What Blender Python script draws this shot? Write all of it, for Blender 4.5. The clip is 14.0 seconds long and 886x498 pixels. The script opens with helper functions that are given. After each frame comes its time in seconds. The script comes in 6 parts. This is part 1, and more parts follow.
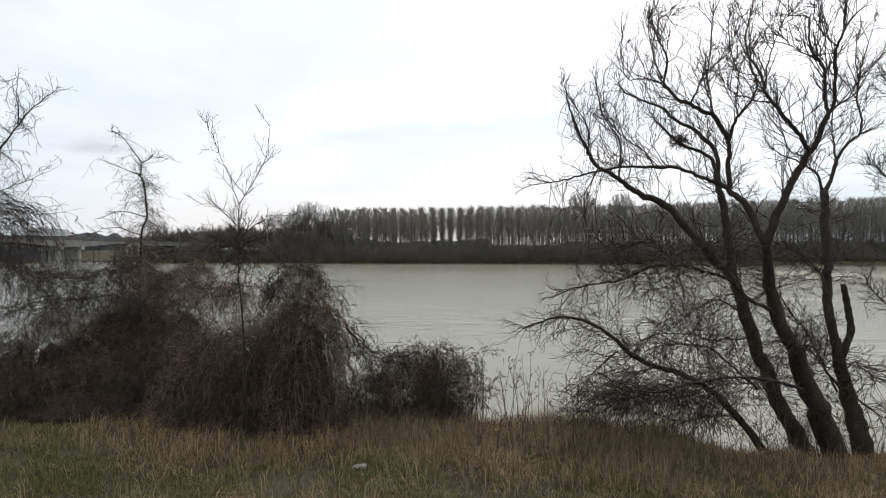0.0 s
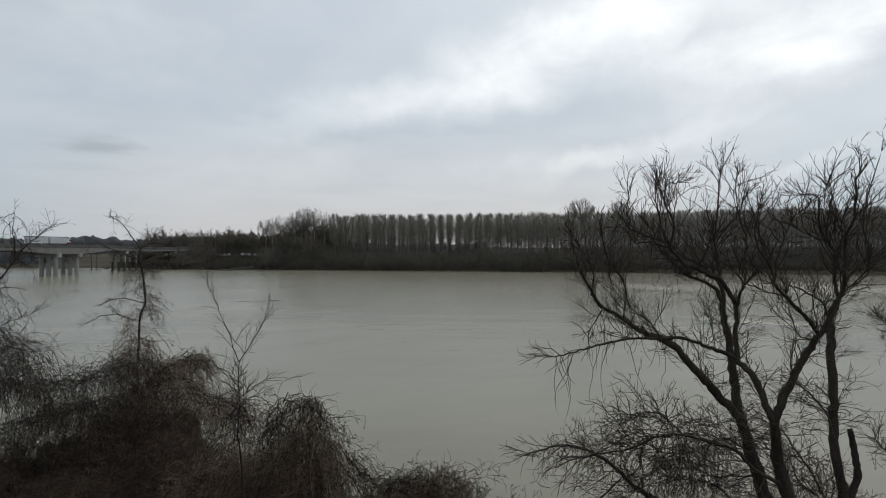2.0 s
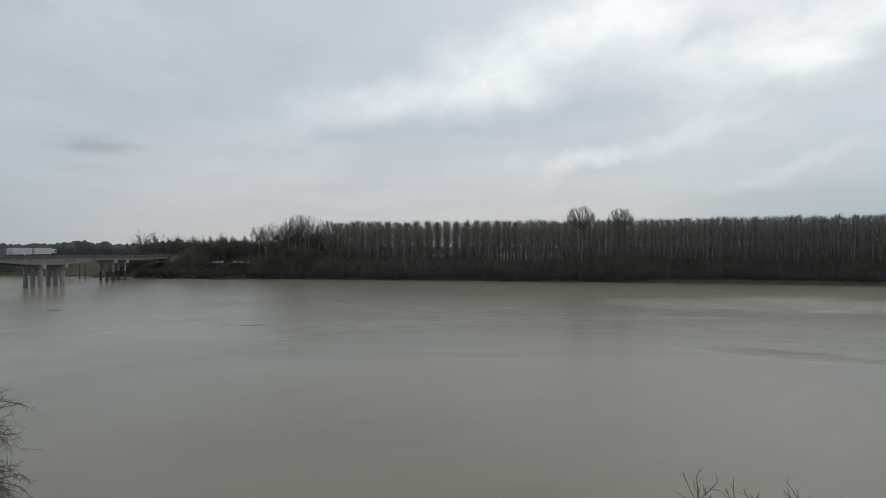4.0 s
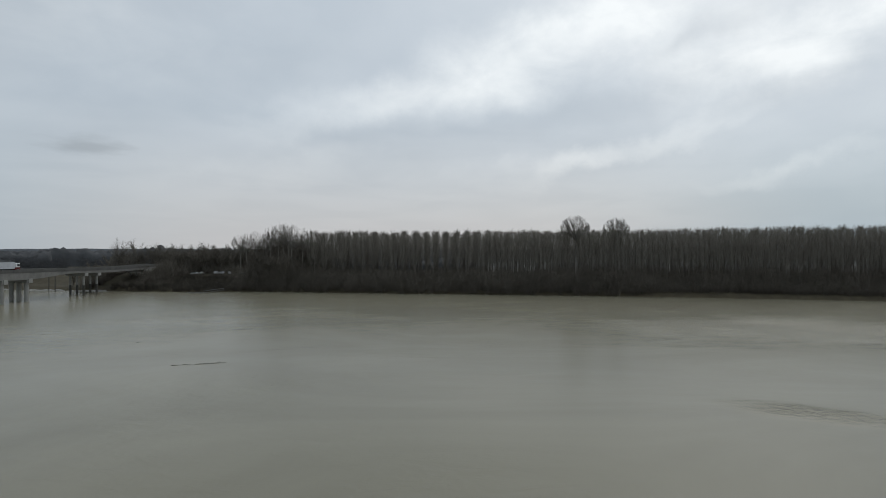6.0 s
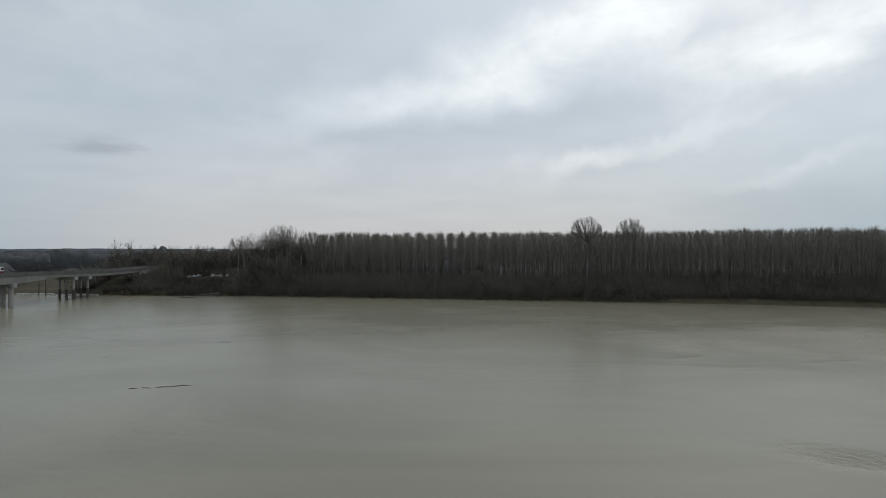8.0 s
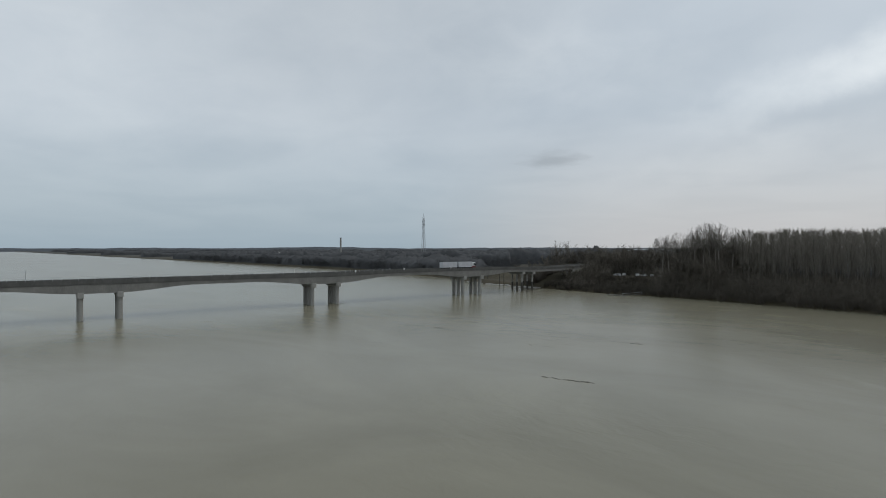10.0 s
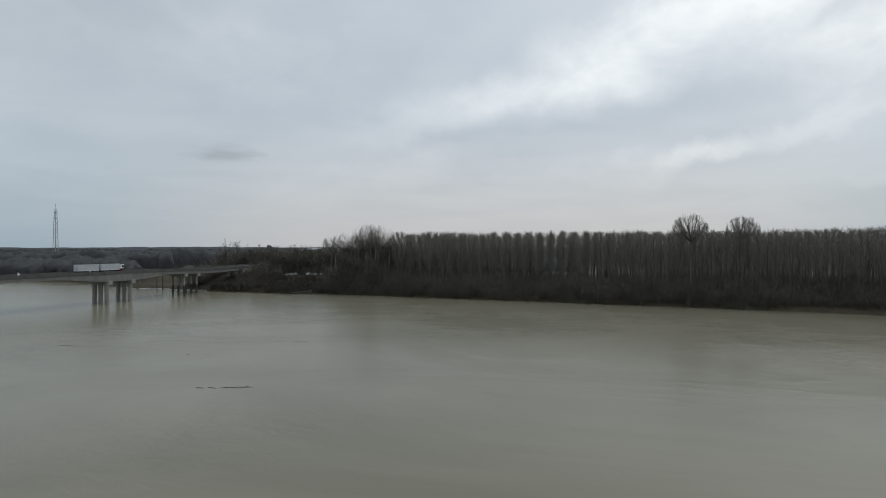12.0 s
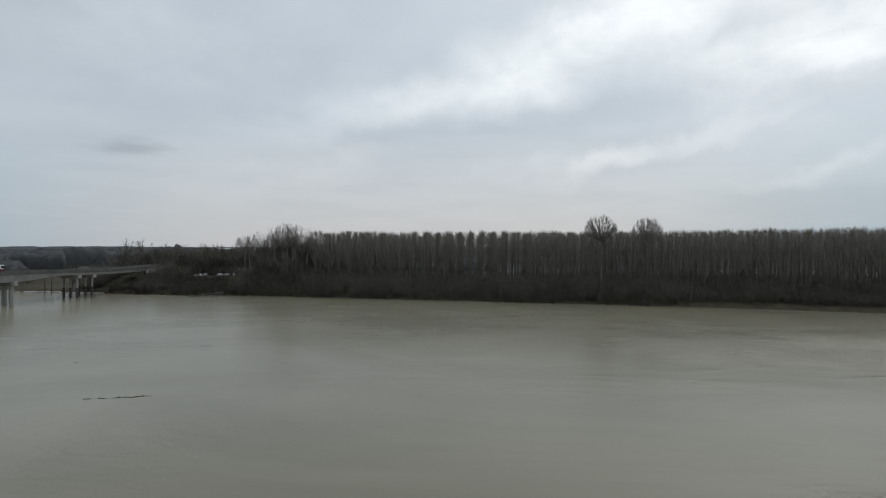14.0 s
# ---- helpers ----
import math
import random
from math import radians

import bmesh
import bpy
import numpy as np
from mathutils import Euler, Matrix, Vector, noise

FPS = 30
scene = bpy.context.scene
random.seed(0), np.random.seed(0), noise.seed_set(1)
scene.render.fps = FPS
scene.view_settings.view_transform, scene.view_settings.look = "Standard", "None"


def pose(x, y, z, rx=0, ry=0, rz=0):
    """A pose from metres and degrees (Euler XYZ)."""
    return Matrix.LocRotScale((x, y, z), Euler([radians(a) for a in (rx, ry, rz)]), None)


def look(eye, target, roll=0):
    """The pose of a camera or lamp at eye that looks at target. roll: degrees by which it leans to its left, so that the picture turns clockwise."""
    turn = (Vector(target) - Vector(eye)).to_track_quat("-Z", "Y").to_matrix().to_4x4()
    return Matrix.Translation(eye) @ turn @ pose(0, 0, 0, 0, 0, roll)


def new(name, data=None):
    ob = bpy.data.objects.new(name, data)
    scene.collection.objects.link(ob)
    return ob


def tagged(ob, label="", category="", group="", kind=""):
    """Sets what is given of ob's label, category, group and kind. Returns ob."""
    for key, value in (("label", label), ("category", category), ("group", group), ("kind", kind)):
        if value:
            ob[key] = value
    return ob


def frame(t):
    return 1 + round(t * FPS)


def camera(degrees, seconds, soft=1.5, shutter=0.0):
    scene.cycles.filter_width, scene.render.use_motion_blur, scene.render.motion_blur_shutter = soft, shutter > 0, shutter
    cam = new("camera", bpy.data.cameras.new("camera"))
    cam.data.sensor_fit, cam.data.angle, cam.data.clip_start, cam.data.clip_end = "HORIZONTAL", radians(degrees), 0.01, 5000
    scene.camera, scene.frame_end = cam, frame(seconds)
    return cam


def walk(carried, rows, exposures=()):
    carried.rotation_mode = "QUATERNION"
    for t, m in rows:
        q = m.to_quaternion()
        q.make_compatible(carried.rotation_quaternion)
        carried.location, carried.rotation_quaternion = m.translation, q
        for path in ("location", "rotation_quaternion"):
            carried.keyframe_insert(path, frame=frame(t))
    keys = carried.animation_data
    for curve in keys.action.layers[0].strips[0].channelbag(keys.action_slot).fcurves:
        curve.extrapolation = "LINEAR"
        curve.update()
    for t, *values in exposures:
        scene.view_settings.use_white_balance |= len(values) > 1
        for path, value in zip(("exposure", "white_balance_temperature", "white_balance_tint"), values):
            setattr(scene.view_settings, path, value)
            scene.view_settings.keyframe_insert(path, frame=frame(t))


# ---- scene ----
cam = camera(79.2, 14.0, soft=1.0)
PATH = [
    (0.0, pose(0.00, 0.00, 7.69, 89.86, 0.15, 0.00)),
    (0.5, pose(-0.02, 0.01, 8.07, 89.90, 0.08, -0.08)),
    (1.0, pose(-0.06, 0.01, 8.78, 89.95, 0.06, -0.20)),
    (1.5, pose(-0.07, -0.01, 9.81, 89.97, -0.02, -0.16)),
    (2.0, pose(-0.09, 0.17, 10.99, 89.90, -0.02, -0.15)),
    (2.5, pose(-0.06, 0.89, 12.13, 89.84, 0.06, -0.17)),
    (3.0, pose(0.06, 2.09, 13.17, 89.85, 0.05, -0.18)),
    (5.5, pose(2.48, 14.14, 18.84, 89.90, 0.04, -0.81)),
    (6.0, pose(3.07, 16.87, 20.11, 89.96, 0.06, -1.01)),
    (6.5, pose(3.90, 19.76, 20.67, 89.95, 0.07, -1.10)),
    (7.0, pose(4.67, 22.68, 20.89, 89.92, 0.06, -1.12)),
    (7.5, pose(5.29, 25.68, 21.06, 89.92, 0.05, -1.16)),
    (8.0, pose(5.68, 28.48, 21.35, 89.93, 0.06, 0.01)),
    (8.5, pose(6.22, 30.77, 21.41, 89.92, 0.10, 8.41)),
    (9.0, pose(6.92, 32.84, 21.59, 89.90, 0.12, 21.37)),
    (9.2, pose(7.19, 33.38, 21.66, 89.86, 0.10, 27.41)),
    (9.7, pose(7.9, 33.9, 21.65, 89.85, 0, 39.8)),
    (10.25, pose(9.0, 34.3, 21.63, 89.85, 0, 45.5)),
    (10.8, pose(10.0, 34.55, 21.62, 89.85, 0, 41.5)),
    (11.3, pose(10.64, 34.74, 21.61, 89.80, 0.06, 27.39)),
    (11.5, pose(10.73, 34.94, 21.67, 89.79, -0.01, 20.15)),
    (12.0, pose(10.49, 35.51, 21.85, 89.81, -0.08, 10.51)),
    (12.5, pose(10.46, 35.89, 21.64, 89.83, -0.12, 7.60)),
    (13.0, pose(10.66, 36.32, 21.44, 89.86, -0.13, 4.94)),
    (13.5, pose(11.03, 36.63, 21.46, 89.87, -0.16, 3.18)),
    (14.0, pose(11.34, 36.71, 21.52, 89.85, -0.19, 2.27)),
]
walk(cam, PATH, [(0.0, 0.46, 6720, 12.6), (0.5, 0.37, 6720, 12.6), (1.0, 0.14, 6680, 12.2), (1.5, -0.09, 6600, 11.4), (3.0, -0.32, 6490, 10.1), (6.0, -0.36, 6465, 9.7), (7.5, -0.31, 6455, 9.6), (9.2, -0.32, 6460, 9.7), (11.3, -0.35, 6480, 9.8), (13.0, -0.33, 6460, 9.6), (14.0, -0.31, 6455, 9.6)])

# ---- world and sun: a bright overcast winter sky ----
SUN_ELEV, SUN_AZIM = radians(44), radians(34)   # azimuth to the right of +y


def node(tree, kind, x=0, y=0, **values):
    n = tree.nodes.new(kind)
    n.location = (x, y)
    for key, value in values.items():
        n.inputs[key.replace("_", " ")].default_value = value
    return n


def make_world():
    world = bpy.data.worlds.new("overcast_sky")
    scene.world = world
    world.use_nodes = True
    t = world.node_tree
    t.nodes.clear()
    L = t.links.new
    out = t.nodes.new("ShaderNodeOutputWorld")
    back = t.nodes.new("ShaderNodeBackground")
    L(back.outputs[0], out.inputs[0])
    sky = t.nodes.new("ShaderNodeTexSky")
    sky.sky_type = "NISHITA"
    sky.sun_disc = False
    sky.sun_elevation, sky.sun_rotation = SUN_ELEV, SUN_AZIM
    sky.dust_density, sky.air_density = 3.0, 1.2
    co = t.nodes.new("ShaderNodeTexCoord")
    sep = t.nodes.new("ShaderNodeSeparateXYZ")
    L(co.outputs["Generated"], sep.inputs[0])

    def math_node(op, a, b=None, clamp=False):
        n = t.nodes.new("ShaderNodeMath")
        n.operation, n.use_clamp = op, clamp
        for k, v in enumerate((a, b)):
            if v is None:
                continue
            if isinstance(v, (int, float)):
                n.inputs[k].default_value = v
            else:
                L(v, n.inputs[k])
        return n.outputs[0]

    up = math_node("MAXIMUM", sep.outputs[2], 0.0)
    den = math_node("ADD", up, 0.10)
    px = math_node("DIVIDE", sep.outputs[0], den)
    py = math_node("DIVIDE", sep.outputs[1], den)
    plane = t.nodes.new("ShaderNodeCombineXYZ")
    L(px, plane.inputs[0])
    L(py, plane.inputs[1])
    # a soft grey sheet, mottled
    soft = node(t, "ShaderNodeTexNoise", Scale=0.75, Detail=3.0, Roughness=0.5, Distortion=0.4)
    L(plane.outputs[0], soft.inputs["Vector"])
    ramp = t.nodes.new("ShaderNodeValToRGB")
    ramp.color_ramp.interpolation = "EASE"
    ramp.color_ramp.elements[0].position, ramp.color_ramp.elements[1].position = 0.33, 0.66
    ramp.color_ramp.elements[0].color = (0.575, 0.652, 0.727, 1)
    ramp.color_ramp.elements[1].color = (0.665, 0.737, 0.805, 1)
    L(soft.outputs["Fac"], ramp.inputs[0])
    # height and bearing of the line of sight
    bearing = math_node("ARCTAN2", sep.outputs[0], sep.outputs[1])
    height = math_node("ARCSINE", sep.outputs[2])
    dome = t.nodes.new("ShaderNodeCombineXYZ")
    L(bearing, dome.inputs[0])
    L(height, dome.inputs[1])
    billow = node(t, "ShaderNodeTexNoise", Scale=5.0, Detail=7.0, Roughness=0.55)
    L(dome.outputs[0], billow.inputs["Vector"])
    stretched = t.nodes.new("ShaderNodeMapping")
    stretched.inputs["Rotation"].default_value = (0, 0, radians(-12))
    stretched.inputs["Scale"].default_value = (1.0, 1.8, 1.0)
    L(dome.outputs[0], stretched.inputs[0])
    fleck = node(t, "ShaderNodeTexNoise", Scale=7.0, Detail=7.0, Roughness=0.58, Distortion=0.3)
    L(stretched.outputs[0], fleck.inputs["Vector"])
    push = t.nodes.new("ShaderNodeVectorMath")
    push.operation = "MULTIPLY_ADD"
    L(billow.outputs["Color"], push.inputs[0])
    push.inputs[1].default_value = (0.24, 0.17, 0.0)
    push.inputs[2].default_value = (-0.12, -0.085, 0.0)
    torn = t.nodes.new("ShaderNodeVectorMath")
    torn.operation = "ADD"
    L(dome.outputs[0], torn.inputs[0])
    L(push.outputs[0], torn.inputs[1])

    def bank(a, e, w, h, tilt, gain):
        """One bank of cloud: bearing, height, half width, half height, slope, strength."""
        m = t.nodes.new("ShaderNodeMapping")
        m.vector_type = "TEXTURE"
        m.inputs["Location"].default_value = (a, e, 0)
        m.inputs["Rotation"].default_value = (0, 0, radians(tilt))
        m.inputs["Scale"].default_value = (w * 1.35, h * 1.35, 1)
        L(torn.outputs[0], m.inputs[0])
        d = t.nodes.new("ShaderNodeVectorMath")
        d.operation = "LENGTH"
        L(m.outputs[0], d.inputs[0])
        f = t.nodes.new("ShaderNodeMapRange")
        f.interpolation_type = "SMOOTHSTEP"
        for key, value in (("From Min", 1.0), ("From Max", 0.1), ("To Min", 0.0), ("To Max", gain)):
            f.inputs[key].default_value = value
        L(d.outputs["Value"], f.inputs["Value"])
        return f.outputs[0]

    def total(banks):
        out_sum = None
        for values in banks:
            one = bank(*values)
            out_sum = one if out_sum is None else math_node("ADD", out_sum, one)
        return out_sum

    thin_places = total(((-0.15, 0.13, 1.25, 0.62, 0, 1.0),))
    rolls = math_node("MULTIPLY", math_node("SUBTRACT", 1.0, thin_places), 0.22)
    rolls = math_node("ADD", rolls, total(((-0.129, 0.255, 0.220, 0.044, 14, 0.42), (0.081, 0.317, 0.218, 0.078, 20, 0.58), (0.262, 0.365, 0.221, 0.091, 22, 0.5), (0.619, 0.300, 0.197, 0.070, 12, 0.9), (0.449, 0.328, 0.123, 0.056, 14, 0.4), (0.399, 0.398, 0.259, 0.057, 5, 0.35), (0.328, 0.167, 0.184, 0.022, 16, 0.5), (0.579, 0.130, 0.140, 0.015, 6, 0.38), (0.143, 0.143, 0.133, 0.021, 4, 0.22), (-0.292, 0.142, 0.218, 0.031, 4, 0.22), (-0.553, 0.333, 0.272, 0.083, -5, 0.18), (0.466, 0.186, 0.105, 0.014, 14, 0.25))))
    rolls = math_node("MULTIPLY", rolls, 0.92)
    # bright bank added mostly above the view, to lighten the water at right
    rolls = math_node("ADD", rolls, total(((0.55, 0.66, 0.55, 0.24, 0, 0.5),)))
    # first grey bank: added high at left, mostly unseen, to darken the water
    grey = total(((-0.95, 0.50, 0.55, 0.30, 0, 0.34), (-0.023, 0.191, 0.295, 0.051, 8, 0.11), (0.355, 0.250, 0.252, 0.039, 12, 0.11), (0.474, 0.340, 0.080, 0.026, 20, 0.16), (0.593, 0.236, 0.130, 0.027, 10, 0.11), (-0.487, 0.176, 0.275, 0.071, 0, 0.05), (0.551, 0.088, 0.218, 0.037, 3, 0.06), (-0.332, 0.292, 0.271, 0.063, 20, 0.06)))
    texture = math_node("MULTIPLY_ADD", math_node("SUBTRACT", fleck.outputs["Fac"], 0.5), 1.7)
    texture.node.inputs[2].default_value = 1.0
    bright = math_node("MULTIPLY", rolls, texture, True)
    bright = math_node("ADD", bright, math_node("MULTIPLY", math_node("SUBTRACT", fleck.outputs["Fac"], 0.5), 0.22), True)
    open_sky = t.nodes.new("ShaderNodeMix")
    open_sky.data_type = "RGBA"
    L(bright, open_sky.inputs["Factor"])
    L(ramp.outputs[0], open_sky.inputs[6])
    open_sky.inputs[7].default_value = (1.02, 1.07, 1.09, 1)
    # the veil is thicker and smoother towards the horizon, warmer ahead
    ahead = t.nodes.new("ShaderNodeVectorMath")
    ahead.operation = "DOT_PRODUCT"
    L(co.outputs["Generated"], ahead.inputs[0])
    ahead.inputs[1].default_value = (-0.10, 0.995, 0.0)
    warm = t.nodes.new("ShaderNodeMapRange")
    warm.interpolation_type = "SMOOTHSTEP"
    warm.inputs["From Min"].default_value, warm.inputs["From Max"].default_value = 0.72, 0.99
    L(ahead.outputs["Value"], warm.inputs["Value"])
    haze = t.nodes.new("ShaderNodeMix")
    haze.data_type = "RGBA"
    L(warm.outputs[0], haze.inputs["Factor"])
    haze.inputs[6].default_value = (0.405, 0.515, 0.595, 1)
    haze.inputs[7].default_value = (0.680, 0.672, 0.672, 1)
    veil = t.nodes.new("ShaderNodeMix")
    veil.data_type = "RGBA"
    low = math_node("SUBTRACT", 1.0, math_node("MULTIPLY", up, 4.2), True)
    low = math_node("MULTIPLY", math_node("POWER", low, 1.2), 0.9)
    L(low, veil.inputs["Factor"])
    L(open_sky.outputs[2], veil.inputs[6])
    L(haze.outputs[2], veil.inputs[7])
    # brighter towards the hidden sun
    sun = Vector((math.sin(SUN_AZIM) * math.cos(SUN_ELEV), math.cos(SUN_AZIM) * math.cos(SUN_ELEV), math.sin(SUN_ELEV)))
    dot = t.nodes.new("ShaderNodeVectorMath")
    dot.operation = "DOT_PRODUCT"
    L(co.outputs["Generated"], dot.inputs[0])
    dot.inputs[1].default_value = sun
    glow = math_node("POWER", math_node("MAXIMUM", dot.outputs["Value"], 0.0), 6.0)
    gain = math_node("SUBTRACT", math_node("ADD", 0.98, math_node("MULTIPLY", glow, 0.14)), math_node("MULTIPLY", grey, 0.36))
    lit = t.nodes.new("ShaderNodeVectorMath")
    lit.operation = "SCALE"
    L(veil.outputs[2], lit.inputs[0])
    L(gain, lit.inputs["Scale"])
    # one small dark scud of cloud, low in the sky
    warp = node(t, "ShaderNodeTexNoise", Scale=5.0, Detail=3.0)
    L(plane.outputs[0], warp.inputs["Vector"])
    gap = t.nodes.new("ShaderNodeVectorMath")
    gap.operation = "DISTANCE"
    L(plane.outputs[0], gap.inputs[0])
    gap.inputs[1].default_value = (-2.06, 3.22, 0.0)
    ragged = math_node("ADD", gap.outputs["Value"], math_node("MULTIPLY", math_node("SUBTRACT", warp.outputs["Fac"], 0.5), 0.35))
    scud = t.nodes.new("ShaderNodeMapRange")
    scud.interpolation_type = "SMOOTHSTEP"
    for key, value in (("From Min", 0.02), ("From Max", 0.30), ("To Min", 0.80), ("To Max", 1.0)):
        scud.inputs[key].default_value = value
    L(ragged, scud.inputs["Value"])
    shade = t.nodes.new("ShaderNodeVectorMath")
    shade.operation = "SCALE"
    L(lit.outputs[0], shade.inputs[0])
    L(scud.outputs[0], shade.inputs["Scale"])
    lit = shade
    # a little of the clear sky behind comes through
    thin = t.nodes.new("ShaderNodeMix")
    thin.data_type = "RGBA"
    thin.inputs["Factor"].default_value = 0.99
    L(sky.outputs[0], thin.inputs[6])
    L(lit.outputs[0], thin.inputs[7])
    L(thin.outputs[2], back.inputs[0])
    back.inputs[1].default_value = 1.0


make_world()

sun_data = bpy.data.lights.new("sun", "SUN")
sun_data.energy, sun_data.angle, sun_data.color = 0.7, radians(25), (1.0, 0.97, 0.92)
sun_ob = new("sun", sun_data)
sun_ob.matrix_world = look((0, 0, 60), (-math.sin(SUN_AZIM) * math.cos(SUN_ELEV), -math.cos(SUN_AZIM) * math.cos(SUN_ELEV), 60 - math.sin(SUN_ELEV)))


# ---- materials ----
def material(name, dark, light, scale=1.0, fine=12.0, rough=0.85, bump=0.3, metal=0.0, stretch=(1, 1, 1), island=0.0, depth=0.02):
    """Two colours mixed by a coarse and a fine noise at real size, with relief; island: spread between loose pieces."""
    m = bpy.data.materials.new(name)
    m.use_nodes = True
    t = m.node_tree
    L = t.links.new
    bsdf = t.nodes["Principled BSDF"]
    geo = t.nodes.new("ShaderNodeNewGeometry")
    place = t.nodes.new("ShaderNodeMapping")
    place.inputs["Scale"].default_value = stretch
    L(geo.outputs["Position"], place.inputs[0])
    a = node(t, "ShaderNodeTexNoise", Scale=scale, Detail=4.0, Roughness=0.6)
    b = node(t, "ShaderNodeTexNoise", Scale=scale * fine, Detail=5.0, Roughness=0.65)
    for n in (a, b):
        L(place.outputs[0], n.inputs["Vector"])
    s = t.nodes.new("ShaderNodeMath")
    s.operation = "MULTIPLY_ADD"
    L(a.outputs["Fac"], s.inputs[0])
    s.inputs[1].default_value = 0.6
    h = t.nodes.new("ShaderNodeMath")
    h.operation = "MULTIPLY"
    L(b.outputs["Fac"], h.inputs[0])
    h.inputs[1].default_value = 0.4
    L(h.outputs[0], s.inputs[2])
    last = s.outputs[0]
    if island:
        k = t.nodes.new("ShaderNodeMath")
        k.operation = "MULTIPLY_ADD"
        L(geo.outputs["Random Per Island"], k.inputs[0])
        k.inputs[1].default_value = island
        shift = t.nodes.new("ShaderNodeMath")
        shift.operation = "SUBTRACT"
        L(last, shift.inputs[0])
        shift.inputs[1].default_value = island / 2
        L(shift.outputs[0], k.inputs[2])
        last = k.outputs[0]
    ramp = t.nodes.new("ShaderNodeValToRGB")
    ramp.color_ramp.elements[0].position, ramp.color_ramp.elements[1].position = 0.32, 0.68
    ramp.color_ramp.elements[0].color = (*dark, 1)
    ramp.color_ramp.elements[1].color = (*light, 1)
    L(last, ramp.inputs[0])
    L(ramp.outputs[0], bsdf.inputs["Base Color"])
    bsdf.inputs["Roughness"].default_value = rough
    bsdf.inputs["Metallic"].default_value = metal
    bsdf.inputs["Specular IOR Level"].default_value = 0.3
    if bump:
        bp = t.nodes.new("ShaderNodeBump")
        bp.inputs["Strength"].default_value = bump
        bp.inputs["Distance"].default_value = depth
        L(b.outputs["Fac"], bp.inputs["Height"])
        L(bp.outputs[0], bsdf.inputs["Normal"])
    return m


def water_material():
    m = bpy.data.materials.new("muddy_water")
    m.use_nodes = True
    t = m.node_tree
    L = t.links.new
    bsdf = t.nodes["Principled BSDF"]
    geo = t.nodes.new("ShaderNodeNewGeometry")
    place = t.nodes.new("ShaderNodeMapping")
    place.inputs["Scale"].default_value = (0.55, 1.0, 1.0)
    L(geo.outputs["Position"], place.inputs[0])
    silt = node(t, "ShaderNodeTexNoise", Scale=0.03, Detail=5.0, Roughness=0.55, Distortion=1.2)
    L(place.outputs[0], silt.inputs["Vector"])
    ramp = t.nodes.new("ShaderNodeValToRGB")
    ramp.color_ramp.elements[0].position, ramp.color_ramp.elements[1].position = 0.3, 0.7
    ramp.color_ramp.elements[0].color = (0.160, 0.148, 0.102, 1)
    ramp.color_ramp.elements[1].color = (0.213, 0.198, 0.143, 1)
    L(silt.outputs["Fac"], ramp.inputs[0])
    L(ramp.outputs[0], bsdf.inputs["Base Color"])
    bsdf.inputs["IOR"].default_value = 1.33
    bsdf.inputs["Specular IOR Level"].default_value = 0.5
    # calm and rippled reaches
    reach = node(t, "ShaderNodeTexNoise", Scale=0.022, Detail=4.0, Roughness=0.6, Distortion=0.7)
    L(place.outputs[0], reach.inputs["Vector"])
    gate = t.nodes.new("ShaderNodeMapRange")
    gate.inputs["From Min"].default_value, gate.inputs["From Max"].default_value = 0.50, 0.64
    gate.inputs["To Min"].default_value, gate.inputs["To Max"].default_value = 0.14, 0.5
    L(reach.outputs["Fac"], gate.inputs["Value"])
    rough = t.nodes.new("ShaderNodeMapRange")
    rough.inputs["To Min"].default_value, rough.inputs["To Max"].default_value = 0.19, 0.30
    L(reach.outputs["Fac"], rough.inputs["Value"])
    L(rough.outputs[0], bsdf.inputs["Roughness"])
    swell = node(t, "ShaderNodeTexNoise", Scale=0.35, Detail=3.0, Roughness=0.5, Distortion=0.8)
    ripple = node(t, "ShaderNodeTexNoise", Scale=1.3, Detail=4.0, Roughness=0.6, Distortion=0.6)
    for n in (swell, ripple):
        L(place.outputs[0], n.inputs["Vector"])
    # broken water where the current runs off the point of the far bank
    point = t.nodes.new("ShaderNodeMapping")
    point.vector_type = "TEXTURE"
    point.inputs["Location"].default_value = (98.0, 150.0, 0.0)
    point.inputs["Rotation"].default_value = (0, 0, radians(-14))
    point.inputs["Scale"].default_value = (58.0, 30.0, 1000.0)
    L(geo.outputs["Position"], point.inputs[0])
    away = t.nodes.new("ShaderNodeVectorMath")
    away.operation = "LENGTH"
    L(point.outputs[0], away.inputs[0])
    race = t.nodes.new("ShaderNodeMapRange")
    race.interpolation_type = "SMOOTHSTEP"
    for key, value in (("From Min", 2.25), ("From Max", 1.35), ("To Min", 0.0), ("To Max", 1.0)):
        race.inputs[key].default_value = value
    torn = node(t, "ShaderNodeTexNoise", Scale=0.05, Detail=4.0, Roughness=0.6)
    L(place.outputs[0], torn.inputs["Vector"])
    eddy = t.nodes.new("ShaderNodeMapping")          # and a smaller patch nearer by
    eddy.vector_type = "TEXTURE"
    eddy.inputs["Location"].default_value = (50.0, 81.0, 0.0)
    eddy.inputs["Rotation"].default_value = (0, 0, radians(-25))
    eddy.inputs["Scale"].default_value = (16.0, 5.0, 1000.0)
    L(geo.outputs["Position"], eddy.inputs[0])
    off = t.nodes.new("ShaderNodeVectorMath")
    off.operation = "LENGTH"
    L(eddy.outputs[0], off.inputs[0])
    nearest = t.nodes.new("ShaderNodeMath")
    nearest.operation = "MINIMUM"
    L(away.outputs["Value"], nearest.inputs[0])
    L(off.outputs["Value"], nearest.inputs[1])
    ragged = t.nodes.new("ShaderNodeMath")
